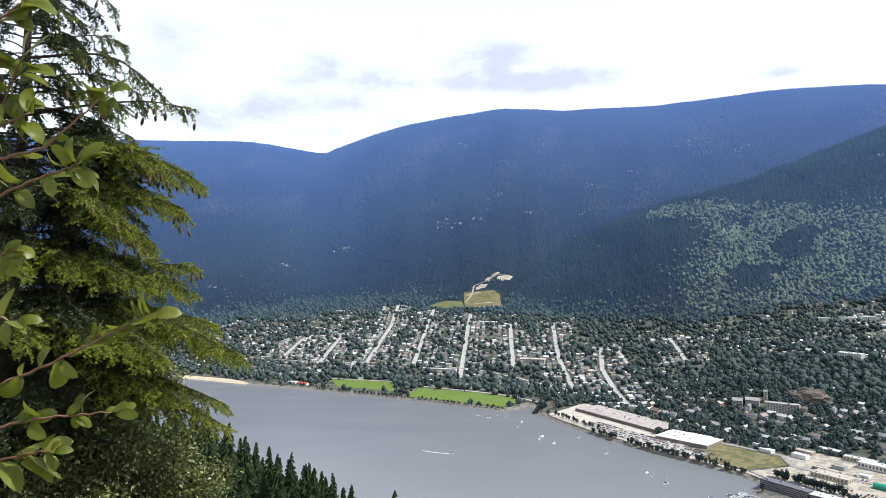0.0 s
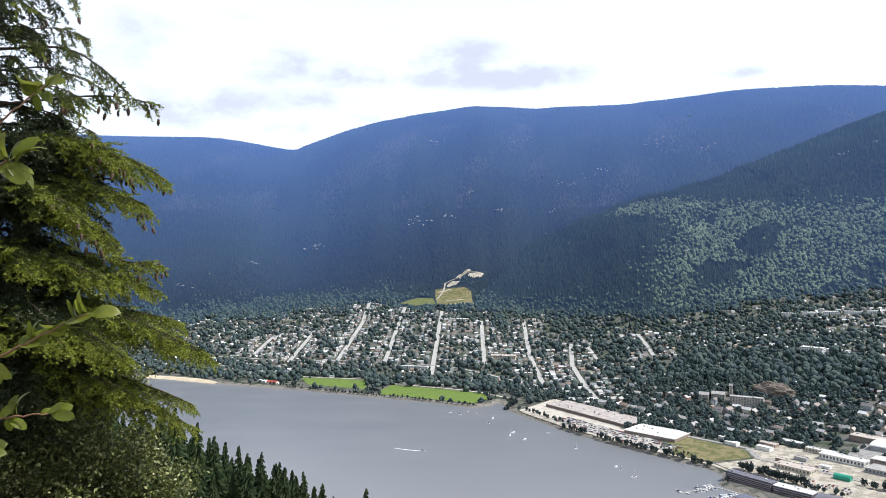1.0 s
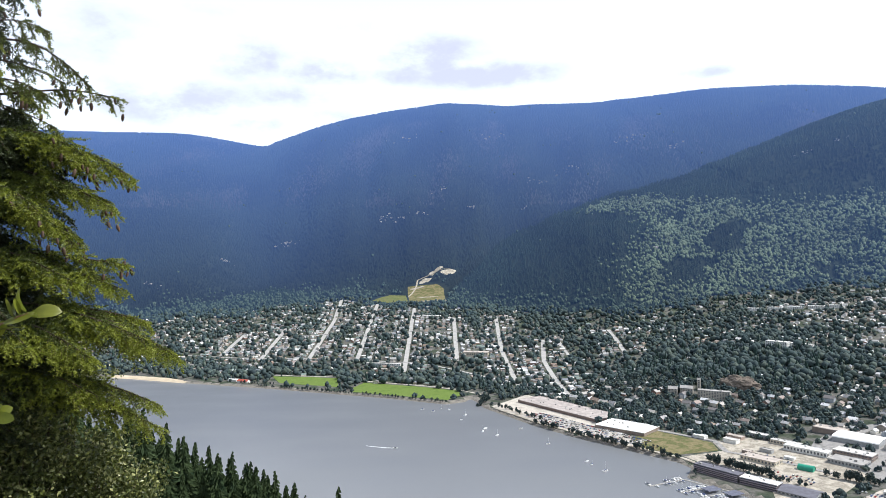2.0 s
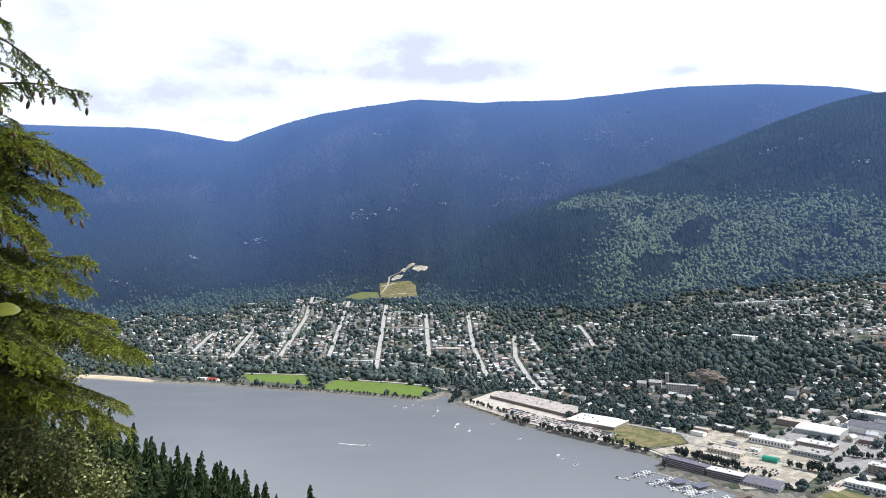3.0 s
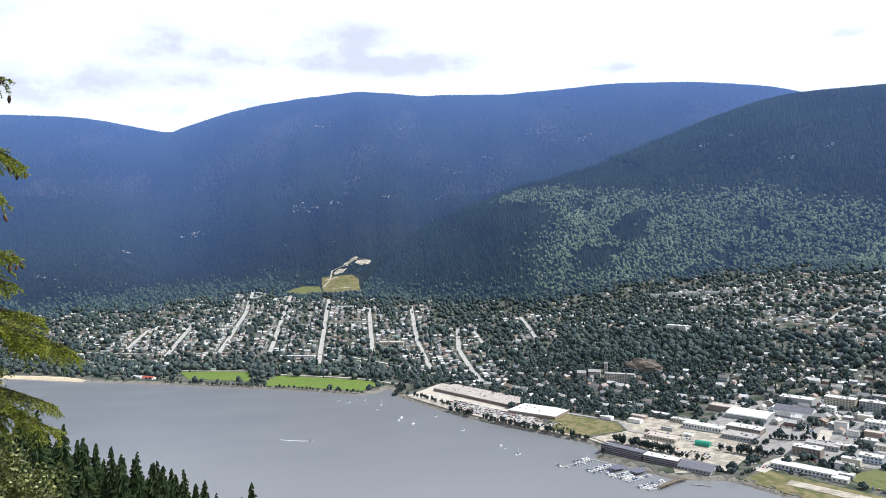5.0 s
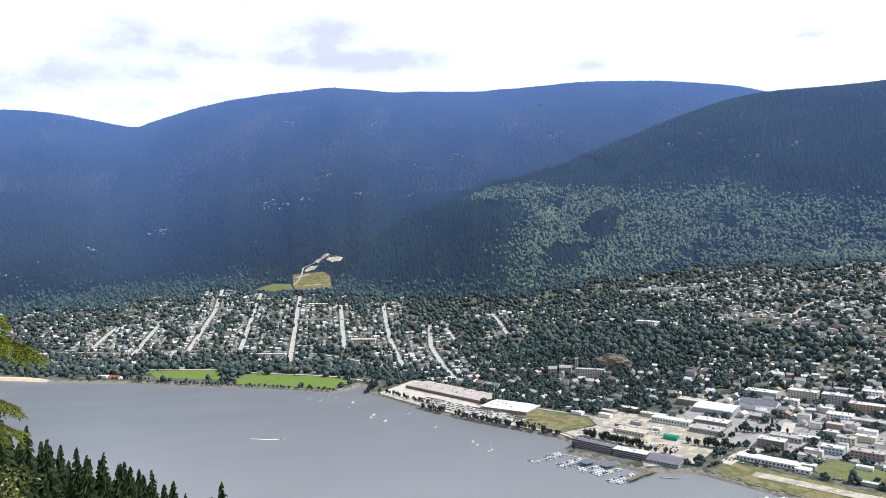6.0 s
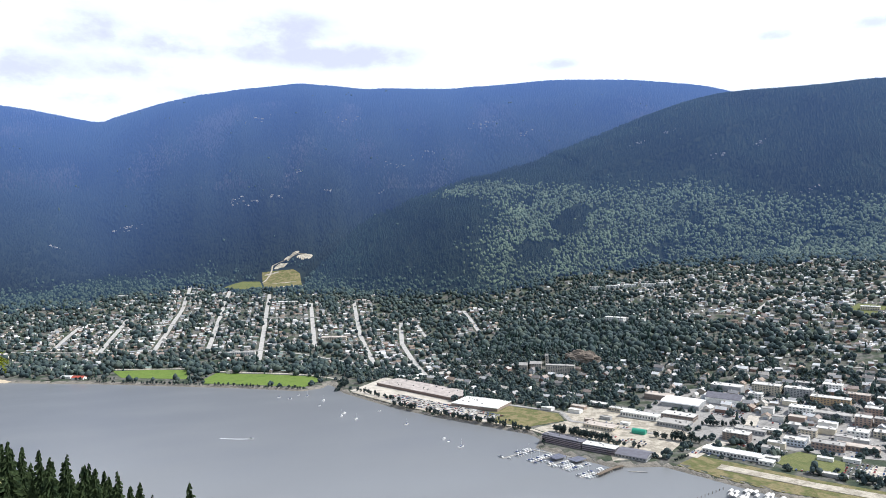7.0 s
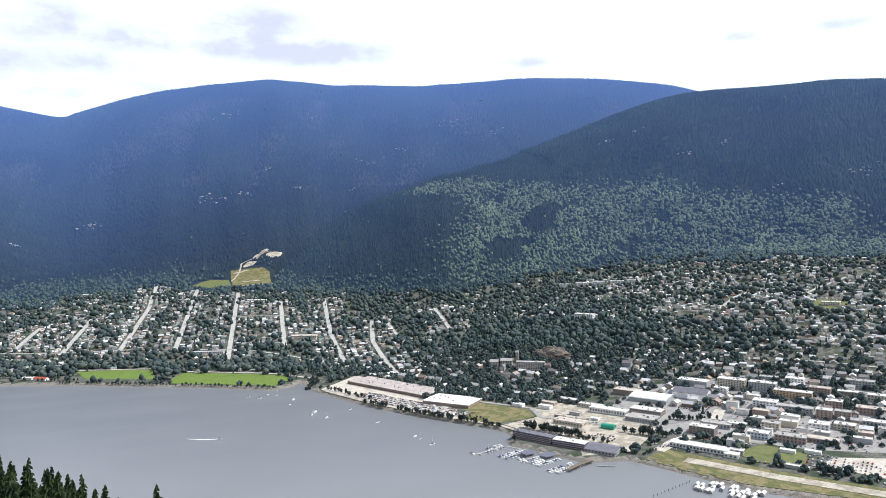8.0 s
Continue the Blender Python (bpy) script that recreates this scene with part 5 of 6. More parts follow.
    for row in range(3):
        for k in range(13):
            if rg.random() < 0.74:
                ob = proto if n == 0 else copy_thing(proto, Matrix())
                ob.matrix_basis = pose(500 + 5.4 * 0.55 * k + 10.5 * row + rg.uniform(-1.2, 1.2), 608 - 5.4 * 0.80 * k + 4.5 * row + rg.uniform(-1, 1), 0, 0, 0, 32 + rg.uniform(-7, 7)) @ Matrix.Diagonal((rg.uniform(0.75, 1.1), rg.uniform(0.7, 1.0), rg.uniform(0.7, 1.1), 1))
                n += 1
    piles = tagged(new("mooring_piles"), "row of dark mooring piles in the water", "piles")
    for k in range(11):
        p = part("pier_post", tube(bmesh.new(), [Vector((0, 0, -5)), Vector((0, 0, 0)), Vector((0, 0, 2.6))], [0.3, 0.3, 0.28], 6), M_TIMBER, piles)
        p.location = (445 + 6.4 * k, 602 + 2.1 * k, 0)
    # a boat under way and its wake
    boat(12, 997, -14, "white motor boat speeding over the lake", "", False, 0.9)
    bm = bmesh.new()
    rows = []
    for k in range(22):
        t = k / 21
        w = (0.9 + 1.6 * t) * (1 + 0.3 * math.sin(k * 2.3)) * (1 - 0.75 * t)
        x, y = 9 - 40 * t, 997.7 + 9 * t + 8 * t * t
        rows.append([bm.verts.new((x, y + s * w, 0.03 + 0.10 * (1 - abs(s)))) for s in (-1, -0.4, 0.4, 1)])
    for a, b in zip(rows, rows[1:]):
        for i in range(3):
            bm.faces.new((a[i], a[i + 1], b[i + 1], b[i]))
    tagged(part("boat_wake", bm, M_FOAM), "white foam trail behind a motor boat", "wake", kind="stuff")


def shore_line(lo, hi, off, step):
    p = np.array(along([q for q in SHORE[lo:hi]], step))
    d = np.gradient(p, axis=0)
    d /= np.linalg.norm(d, axis=1)[:, None]
    return p + np.stack([-d[:, 1], d[:, 0]], 1) * off, d


def waterfront():
    rg = np.random.RandomState(77)
    # boulders along the water's edge
    spots = []
    for off in (0.5, 2.0, 3.4, 5.0):
        p, _ = shore_line(6, 26, off, 2.2)
        spots.append(p + rg.normal(size=p.shape) * 0.7)
    p = np.vstack(spots)
    z = np.maximum(ground(p[:, 0], p[:, 1]), -0.3)
    s = rg.uniform(0.6, 1.6, (len(p), 1)) * np.array([[1.0, 1.0, 0.75]])
    tagged(scattered("shore_boulders", clump(9, 1, 0.3), np.column_stack([p, z - 0.5]), s, rg.uniform(0, 6, len(p)), M_ROCK), "grey boulders along the lake shore", "boulders", kind="stuff")
    # trees that stand singly along the shore and the lots
    shapes = [tree_mesh(k) for k in range(4)]
    trunk = shared("trunk", tube(bmesh.new(), [Vector((0, 0, -0.08)), Vector((0.01, 0, 0.25)), Vector((0, 0.01, 0.6))], [0.035, 0.028, 0.015], 6), M_BARK0)
    rows = [(13, 17, 7.0, 5.5, (7, 11)), (6, 10, 6.0, 6.5, (4, 7.5)), (17, 19, 10.0, 7.0, (4, 6.5))]
    places = []
    for lo, hi, off, step, tall in rows:
        p, _ = shore_line(lo, hi, off, step)
        places += [(x, y, rg.uniform(*tall)) for x, y in p + rg.normal(size=p.shape) * 1.2 if rg.uniform() < 0.85]
    for a, b, n, tall in (((428, 880), (474, 806), 24, (9, 14)), ((470, 800), (500, 770), 8, (6, 9)), ((545, 800), (585, 765), 12, (9, 15)), ((362, 985), (396, 925), 9, (3, 5)), ((-96, 1450), (-70, 1420), 8, (6, 10)), ((505, 712), (540, 724), 8, (3, 5)),
                          ((640, 830), (700, 800), 14, (6, 11)), ((168, 1262), (196, 1298), 16, (7, 12)), ((205, 1232), (262, 1122), 14, (6, 10)), ((-240, 1500), (-330, 1530), 10, (4, 8)), ((735, 770), (770, 800), 8, (7, 12))):
        for k in range(n):
            t = (k + rg.uniform(0.1, 0.9)) / n
            places.append((a[0] + (b[0] - a[0]) * t + rg.normal() * 2, a[1] + (b[1] - a[1]) * t + rg.normal() * 2, rg.uniform(*tall)))
    for x, y, h in places[:299]:
        tree = tagged(new("tree"), "small dark green tree by the waterfront", "tree", "waterfront trees")
        w = h * rg.uniform(0.8, 1.1)
        tree.matrix_basis = pose(x, y, float(ground(x, y)), 0, 0, rg.uniform(0, 360)) @ Matrix.Diagonal((w, w, h, 1))
        new("trunk", trunk).parent = tree
        new("crown", shapes[rg.randint(4)]).parent = tree


def outcrops():
    """Pale rock faces that show between the trees of the mountains."""
    rg = np.random.RandomState(41)
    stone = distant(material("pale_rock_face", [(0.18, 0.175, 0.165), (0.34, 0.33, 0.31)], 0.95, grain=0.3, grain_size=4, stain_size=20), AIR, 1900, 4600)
    for x, y, n, wide in ((1, 3128, 7, 26), (70, 3076, 5, 20), (153, 3083, 4, 18), (-463, 3171, 8, 26), (631, 3071, 4, 12), (383, 3073, 4, 16), (935, 3404, 6, 40), (765, 3319, 5, 34), (1326, 3564, 10, 60), (1452, 3340, 5, 30),
                          (2016, 2476, 5, 22), (2217, 2456, 4, 20), (1953, 2739, 4, 20), (2120, 2060, 4, 18), (2388, 1915, 8, 40), (266, 3270, 4, 22), (600, 3872, 6, 60), (113, 3961, 6, 60), (1795, 2738, 4, 22), (945, 2289, 3, 9), (-700, 3000, 5, 24), (-900, 2700, 4, 18)):
        n *= 2
        px, py = x + rg.normal(size=n) * wide, y + rg.normal(size=n) * wide * 0.5
        size = rg.uniform(3, 9, (n, 1)) * np.array([[1.6, 0.6, 1.0]])
        ob = scattered("rock_outcrop", clump(70, 2, 0.35), np.column_stack([px, py, ground(px, py) + 2]), size, rg.uniform(0, 3, n), stone)
        tagged(ob, "pale grey rock outcrop among mountain trees", "rock", kind="stuff")


def rock_bluff():
    """A bare brown rock face above the apartment building."""
    bm = bmesh.new()
    bmesh.ops.create_icosphere(bm, subdivisions=4, radius=1)
    for v in bm.verts:
        k = 1 + 0.22 * noise.noise(v.co * 2.3) + 0.12 * noise.noise(v.co * 6)
        v.co = Vector((v.co.x * 36 * k, v.co.y * 18 * k, v.co.z * 19 * k))
    m = material("brown_rock", [(0.10, 0.085, 0.072), (0.20, 0.17, 0.145), (0.14, 0.12, 0.10)], 0.95, grain=0.35, grain_size=2, stain_size=7, bump=0.6)
    ob = tagged(part("rock_bluff", bm, m), "bare brown rock bluff among the trees", "rock")
    x, y = 650, 1205
    ob.matrix_basis = pose(x, y, float(ground(x, y)) + 3, 0, 0, -35)


def tree_mesh(seed):
    """A broadleaf crown of many small leaf tufts with gaps, for a tree one metre high."""
    rg = np.random.RandomState(seed + 60)
    n = 300
    d = unit(rg.normal(size=(n, 3)))
    p = d * (rg.uniform(0.15, 1, (n, 1)) ** 0.4) * np.array([0.40, 0.40, 0.42]) * (0.8 + 0.3 * np.sin(4 * d[:, :1] + seed)) + [0, 0, 0.55]
    u, w = unit(rg.normal(size=(n, 3))), unit(rg.normal(size=(n, 3)))
    s = rg.uniform(0.07, 0.13, (n, 1))
    v = np.stack([p - u * s, p + u * s * 0.6 + w * s * 0.7, p + u * s * 0.5 - w * s * 0.8], 1).reshape(-1, 3)
    ob = bare("crown", v, np.arange(len(v)).reshape(-1, 3), M_BROAD)
    me = ob.data
    bpy.data.objects.remove(ob)
    return me


M_BARK0 = material("tree_bark", [(0.10, 0.08, 0.06), (0.15, 0.12, 0.09)], 0.9, stain_size=0.5)
town_blocks()
WATERSIDE = (boats(), parked_cars(), waterfront(), outcrops(), rock_bluff())


# ---------------------------------------------------------------- the mountainside near the viewpoint
M_BARK = material("conifer_bark", [(0.045, 0.034, 0.028), (0.09, 0.07, 0.055)], 0.95, grain=0.4, grain_size=0.03, stain_size=0.3, bump=0.8)
M_TWIG = material("brown_twig", [(0.07, 0.05, 0.04), (0.11, 0.085, 0.06)], 0.9, grain=0.3, grain_size=0.01, stain_size=0.2)
# young and old needle colours also carry painted sunlight and inner shade
M_NEEDLE_NEW_LIT = material("young_lit_needles", [(0.165, 0.205, 0.022), (0.27, 0.305, 0.034), (0.20, 0.24, 0.026)], 0.5, by="island", translucent=0.25)
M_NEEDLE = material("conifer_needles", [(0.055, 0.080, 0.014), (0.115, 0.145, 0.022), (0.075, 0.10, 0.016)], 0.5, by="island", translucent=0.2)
M_NEEDLE_OLD_SHADE = material("old_shaded_needles", [(0.014, 0.025, 0.008), (0.034, 0.048, 0.011), (0.022, 0.034, 0.009)], 0.55, by="island", translucent=0.1)
M_CONE = material("seed_cone", [(0.060, 0.036, 0.024), (0.10, 0.060, 0.036), (0.05, 0.032, 0.022)], 0.8, by="object", grain=0.4, grain_size=0.008)
M_LEAF = material("shrub_leaf", [(0.13, 0.16, 0.018), (0.20, 0.23, 0.026), (0.16, 0.19, 0.024), (0.26, 0.28, 0.05)], 0.42, by="object", grain=0.14, grain_size=0.006, translucent=0.5)
M_STEM = material("red_brown_stem", [(0.20, 0.09, 0.05), (0.28, 0.17, 0.10)], 0.7, grain=0.2, grain_size=0.01, stain_size=0.1)
M_SHRUB = material("small_leaves", [(0.05, 0.065, 0.018), (0.11, 0.135, 0.034), (0.055, 0.07, 0.02), (0.20, 0.22, 0.06), (0.075, 0.092, 0.024), (0.36, 0.37, 0.16), (0.09, 0.105, 0.028)], 0.35, by="island", translucent=0.3, spread="CONSTANT")
M_FIR = material("hillside_needles", [(0.014, 0.028, 0.014), (0.044, 0.066, 0.028), (0.024, 0.042, 0.02)], 0.85, stain_size=2.5, grain=0.3, grain_size=0.5, translucent=0.1)


def needles(starts, ways, lengths, per_metre, size, wide, rg):
    """Thin needles round many shoots: corners and triangles."""
    n = np.maximum(3, (lengths * per_metre).astype(int))
    own = np.repeat(np.arange(len(n)), n)
    k = rg.uniform(0, 1, len(own))
    way = ways[own]
    root = starts[own] + way * (lengths[own] * k)[:, None]
    side = unit(np.cross(way, unit(rg.normal(size=way.shape))))
    out = unit(way * 0.55 + side * 0.85 + np.array([0, 0, 0.15]))
    tip = root + out * (size * rg.uniform(0.7, 1.25, len(own)))[:, None]
    flat = unit(np.cross(out, rg.normal(size=out.shape))) * wide / 2
    v = np.stack([root - flat, root + flat, tip], 1).reshape(-1, 3)
    return v, np.arange(len(v)).reshape(-1, 3)


def seed_cone(long=0.085, thick=0.017):
    """A hanging cone with rows of raised scales."""
    bm = bmesh.new()
    rows, sides = 9, 8
    rings = []
    for i in range(rows):
        t = i / (rows - 1)
        r = thick * (math.sin(math.pi * (0.10 + 0.86 * t)) ** 0.7)
        rings.append([bm.verts.new((r * (1.22 if (i + k) % 2 else 0.86) * math.cos(6.283 * k / sides), r * (1.22 if (i + k) % 2 else 0.86) * math.sin(6.283 * k / sides), -long * t)) for k in range(sides)])
    for a, b in zip(rings, rings[1:]):
        for k in range(sides):
            bm.faces.new((a[k], b[k], b[(k + 1) % sides], a[(k + 1) % sides]))
    bm.faces.new(rings[0])
    bm.faces.new(rings[-1][::-1])
    return bm


def big_conifer():
    rg = np.random.RandomState(12)
    deep = 9.0
    tree = tagged(new("conifer_tree"), "tall dark green conifer with drooping boughs and brown cones", "tree")
    base, top = Vector((-5.95, deep, 275.0)), Vector((-5.40, deep, 287.6))
    stem = [base.lerp(top, k / 14) + Vector((0.03 * math.sin(k), 0.02 * math.cos(2 * k), 0)) for k in range(15)]
    part("trunk", tube(bmesh.new(), stem, [0.115 - 0.0075 * k for k in range(15)], 10), M_BARK, tree, smooth=True)
    boughs = []
    # boughs that reach out over the view: tip (across, up, towards the eye), drop of the outer end, height of the root over the shoulder, fullness
    for across, up, fore, drop, lift, full in (
            (-4.33, 3.36, 0.1, 0.30, 0.30, 0.8), (-4.36, 2.99, -0.3, 0.06, -0.05, 0.7), (-4.75, 3.15, 0.5, 0.15, 0.1, 0.9), (-4.55, 3.62, 0.3, 0.2, 0.2, 1.0), (-4.85, 2.85, -0.2, 0.25, 0.1, 1.0), (-4.7, 2.25, 0.3, 0.3, 0.1, 1.0), (-4.5, 1.98, -0.3, 0.25, 0.1, 1.0), (-4.95, 3.75, -0.3, 0.2, 0.1, 1.0), (-3.69, 2.20, 0.1, 0.50, 0.02, 0.9), (-4.25, 2.38, -0.5, 0.15, -0.05, 0.7), (-4.6, 2.62, 0.4, 0.2, 0.05, 0.7),
            (-3.33, 2.04, 0.0, 0.04, -0.14, 0.75), (-4.05, 1.95, 0.4, 0.25, 0.0, 0.8), (-4.3, 1.72, -0.4, 0.2, 0.05, 0.9),
            (-3.22, 1.02, -0.1, 0.38, -0.02, 1.3), (-3.55, 1.25, 0.5, 0.22, 0.02, 1.2), (-3.75, 1.12, -0.6, 0.25, 0.05, 1.1), (-3.33, 0.62, 0.3, 0.28, 0.12, 1.1), (-3.62, 0.75, -0.3, 0.2, 0.1, 1.1), (-3.70, 0.12, 0.5, 0.50, 0.1, 1.4), (-3.85, 0.45, 0.9, 0.35, 0.05, 1.3), (-4.1, 0.28, -0.5, 0.25, 0.1, 1.2),
            (-3.26, -0.09, 0.1, 0.02, -0.02, 1.0), (-3.21, -0.37, 0.3, 0.14, 0.08, 1.2), (-3.55, -0.28, 0.8, 0.18, 0.1, 1.3), (-4.3, -0.15, 1.0, 0.22, 0.1, 1.3), (-4.9, -0.1, 1.3, 0.22, 0.1, 1.2),
            (-2.62, -1.30, 0.0, 0.55, -0.05, 1.4), (-2.85, -1.02, 0.5, 0.30, 0.0, 1.4), (-3.15, -0.88, -0.4, 0.15, 0.0, 1.3), (-3.35, -1.15, 0.9, 0.30, 0.05, 1.3), (-3.9, -1.0, 1.2, 0.30, 0.05, 1.3), (-4.7, -0.95, 1.4, 0.30, 0.05, 1.2), (-3.6, -1.28, 0.3, 0.2, 0.1, 1.1),
            (-2.87, -1.88, 0.1, 0.30, 0.15, 1.1), (-2.92, -2.22, -0.2, 0.35, 0.2, 1.0), (-3.4, -1.72, 0.5, 0.25, 0.15, 0.9)):
        boughs.append((Vector((across, deep - fore, 280 + up)), drop, lift, full, True))
    z = -2.6
    while z < 6.4:
        reach = float(np.interp(z, [-2.6, -1.4, -1.2, -0.55, -0.1, 1.6, 1.9, 3.5, 6.4], [1.6, 2.1, 2.3, 1.9, 2.05, 1.8, 1.25, 1.1, 0.3])) * rg.uniform(0.6, 1.0)
        c = base.lerp(top, min(1, (z + 5) / 12.6))
        a = rg.uniform(-math.pi, math.pi)
        boughs.append((Vector((c.x + reach * math.cos(a), c.y + reach * math.sin(a), 280 + z)), 0.16 * reach, 0.05, 1.0, False))
        z += 0.04 if z < 1.7 else 0.06
    shoots = {"new_growth": [], "crown": [], "inner_crown": []}
    cones = []
    twigs = bmesh.new()
    for tip, drop, lift, full, named in boughs:
        shoulder = tip + Vector((0, 0, drop))
        flat = math.hypot(tip.x + 5.7, tip.y - deep)
        root_z = min(shoulder.z + lift, 287.2)
        c = base.lerp(top, (root_z - 275.0) / 12.6)
        root = Vector((c.x, c.y, root_z))
        n = 14
        pts = []
        for k in range(n + 1):
            t = k / n
            p = root.lerp(shoulder, t)
            p.z += 0.07 * flat * math.sin(math.pi * t) - drop * t ** 3.2
            p += Vector((0.015 * math.sin(9 * t + 3 * tip.z), 0.05 * math.sin(5 * t + tip.z), 0.02 * math.sin(8 * t + 7 * tip.z)))
            pts.append(p)
        limb = part("branch", tube(bmesh.new(), pts, [0.022 * (1 - 0.9 * k / n) * min(1, flat / 2.2) + 0.0025 for k in range(n + 1)], 5), M_BARK, tree)
        pa = np.array([tuple(p) for p in pts])
        total = float(np.linalg.norm(np.diff(pa, axis=0), axis=1).sum())
        high = tip.z > 281.6  # the upper boughs hang in separate tufts, the lower ones lie in flat sprays
        m = int(total / (0.033 if high else 0.036) * full)
        for j in range(m):
            t = (0.30 if high else 0.22) + (0.70 if high else 0.78) * (j + rg.uniform(0, 1)) / m
            i = min(n - 1, int(t * n))
            axis = unit(pa[i + 1] - pa[i])
            p = pa[i] + (pa[i + 1] - pa[i]) * (t * n - i)
            side = unit(np.cross(axis, [0, 0, 1.0])) * (1 if j % 2 else -1)
            if high:  # tufts: clumps of hanging shoots with bare bough between them
                if math.sin(11 * t * total + 5 * tip.x) < -0.5 and t < 0.9:
                    continue
                long = rg.uniform(0.10, 0.32) * (1.2 - 0.35 * t)
                way = unit(axis * 0.45 + side * rg.uniform(0.1, 0.9) + np.array([0, 0, -0.62 + rg.normal() * 0.5]))
            else:
                long = min(0.62, (0.16 + 0.28 * total * (1 - t) ** 0.7) * rg.uniform(0.5, 1.15))
                way = unit(axis * 0.85 + side * rg.uniform(0.45, 0.95) + np.array([0, 0, -0.15 - 0.45 * t + rg.normal() * 0.42]))
            q = max(2, int(long / 0.05))
            bend = np.array([0, 0, -0.16 * long])
            spine = [p + way * long * e / q + bend * (e / q) ** 2 for e in range(q + 1)]
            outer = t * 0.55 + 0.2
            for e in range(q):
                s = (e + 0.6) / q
                # inner shoots take the painted shade colour, outer tips the sunlit one
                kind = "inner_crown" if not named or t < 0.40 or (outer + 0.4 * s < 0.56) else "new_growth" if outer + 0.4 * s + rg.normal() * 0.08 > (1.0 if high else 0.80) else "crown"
                a, b = spine[e], spine[e + 1]
                shoots[kind].append((a, unit(b - a), float(np.linalg.norm(b - a)) * 1.15))
                fan = unit(np.cross(way, [0, 0, 1.0])) * (0.8 if e % 2 else -0.8)
                sub = unit(way * 0.9 + fan + np.array([0, 0, (-0.5 if high else -0.2) + rg.normal() * 0.35]))
                reach = (0.05 + 0.24 * long * (1 - 0.65 * s)) * rg.uniform(0.7, 1.2)
                shoots[kind].append((a, sub, reach))
            if named and t > 0.62 and tip.z > 279.9 and rg.uniform() < (0.34 if t > 0.86 else 0.12):
                cones.append((limb, spine[-1] + np.array([0, 0, -0.012])))
            if long > 0.2 and named:
                tube(twigs, [Vector(spine[0]), Vector(spine[q // 2]), Vector(spine[-1])], [0.005, 0.0035, 0.0015], 3)
        shoots["new_growth" if named and not high else "crown"].append((pa[-3], unit(pa[-1] - pa[-3]), float(np.linalg.norm(pa[-1] - pa[-3])) + 0.04))
    part("twig", twigs, M_TWIG, tree, "thin bare brown twigs")
    for name, mat, many, size, wide, label in (("new_growth", M_NEEDLE_NEW_LIT, 240, 0.028, 0.011, "yellow-green young needles, brightened as if sunlit"), ("crown", M_NEEDLE, 220, 0.031, 0.012, ""), ("inner_crown", M_NEEDLE_OLD_SHADE, 90, 0.038, 0.019, "old needles, darkened for the shade deep in the crown")):
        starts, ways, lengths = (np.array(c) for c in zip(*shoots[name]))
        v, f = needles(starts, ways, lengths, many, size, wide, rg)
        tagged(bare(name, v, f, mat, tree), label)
    first = part("cone", seed_cone(), M_CONE, tree, "brown hanging seed cone", True)
    for k, (limb, p) in enumerate(cones):
        ob = first if k == 0 else new("cone", first.data)
        ob.parent = limb
        if k:
            tagged(ob, "brown hanging seed cone")
        s = rg.uniform(0.85, 1.25)
        ob.matrix_basis = pose(*p, rg.normal() * 14, rg.normal() * 14, rg.uniform(0, 360)) @ Matrix.Diagonal((s, s, s, 1))
    return len(cones)


def leaf_mesh(bend=0.16, wide=0.62):
    """A leaf one unit long: folded along its midrib and curved, with a fine toothed edge and a short stalk."""
    bm = bmesh.new()
    n = 9
    rows = []
    for i in range(n + 1):
        t = i / n
        w = wide * 0.5 * (math.sin(math.pi * min(1, t * 0.97 + 0.03)) ** 0.5) * (1.03 if i % 2 else 0.98)
        z = -bend * (t - 0.45) ** 2
        rows.append([bm.verts.new((t + 0.12, k * w, z + abs(k) * w * 0.24 - (abs(k) > 0.8) * 0.02)) for k in (-1, -0.5, 0, 0.5, 1)])
    for a, b in zip(rows, rows[1:]):
        for k in range(4):
            bm.faces.new((a[k], b[k], b[k + 1], a[k + 1]))
    tube(bm, [Vector((-0.10, 0, 0.02)), Vector((0.02, 0, -0.01)), Vector((0.2, 0, -0.012))], [0.018, 0.016, 0.01], 4)
    return bm


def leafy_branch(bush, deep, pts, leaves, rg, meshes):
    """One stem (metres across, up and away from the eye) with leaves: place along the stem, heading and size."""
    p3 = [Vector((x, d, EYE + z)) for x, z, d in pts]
    fine = []
    for i in range(len(p3) - 1):
        for k in range(5):
            q = p3[i].lerp(p3[i + 1], k / 5)
            q.z += 0.0012 * math.sin(i * 5 + k * 2.1)
            fine.append(q)
    fine.append(p3[-1])
    n = len(fine)
    stem = part("stem", tube(bmesh.new(), fine, [0.0021 * (1 - 0.66 * k / n) for k in range(n)], 6), M_STEM, bush, smooth=True)
    more = [(min(1.0, max(0.1, t + rg.uniform(-0.09, 0.05))), h + rg.normal() * 40, s * rg.uniform(0.6, 0.95), tl + rg.normal() * 25) for t, h, s, tl in leaves]
    for t, heading, size, tilt in leaves + more:
        i = min(n - 2, int(t * (n - 1)))
        p = fine[i].lerp(fine[i + 1], t * (n - 1) - i)
        ob = new("leaf", meshes[rg.randint(len(meshes))])
        ob.parent = stem
        size *= 0.74
        tilt += rg.normal() * 24 - 20
        ob.matrix_basis = Matrix.Translation(p) @ Euler((0, -radians(heading), 0)).to_matrix().to_4x4() @ pose(0, 0, 0, tilt, rg.normal() * 10, rg.normal() * 16) @ Matrix.Diagonal((size, size, size, 1))


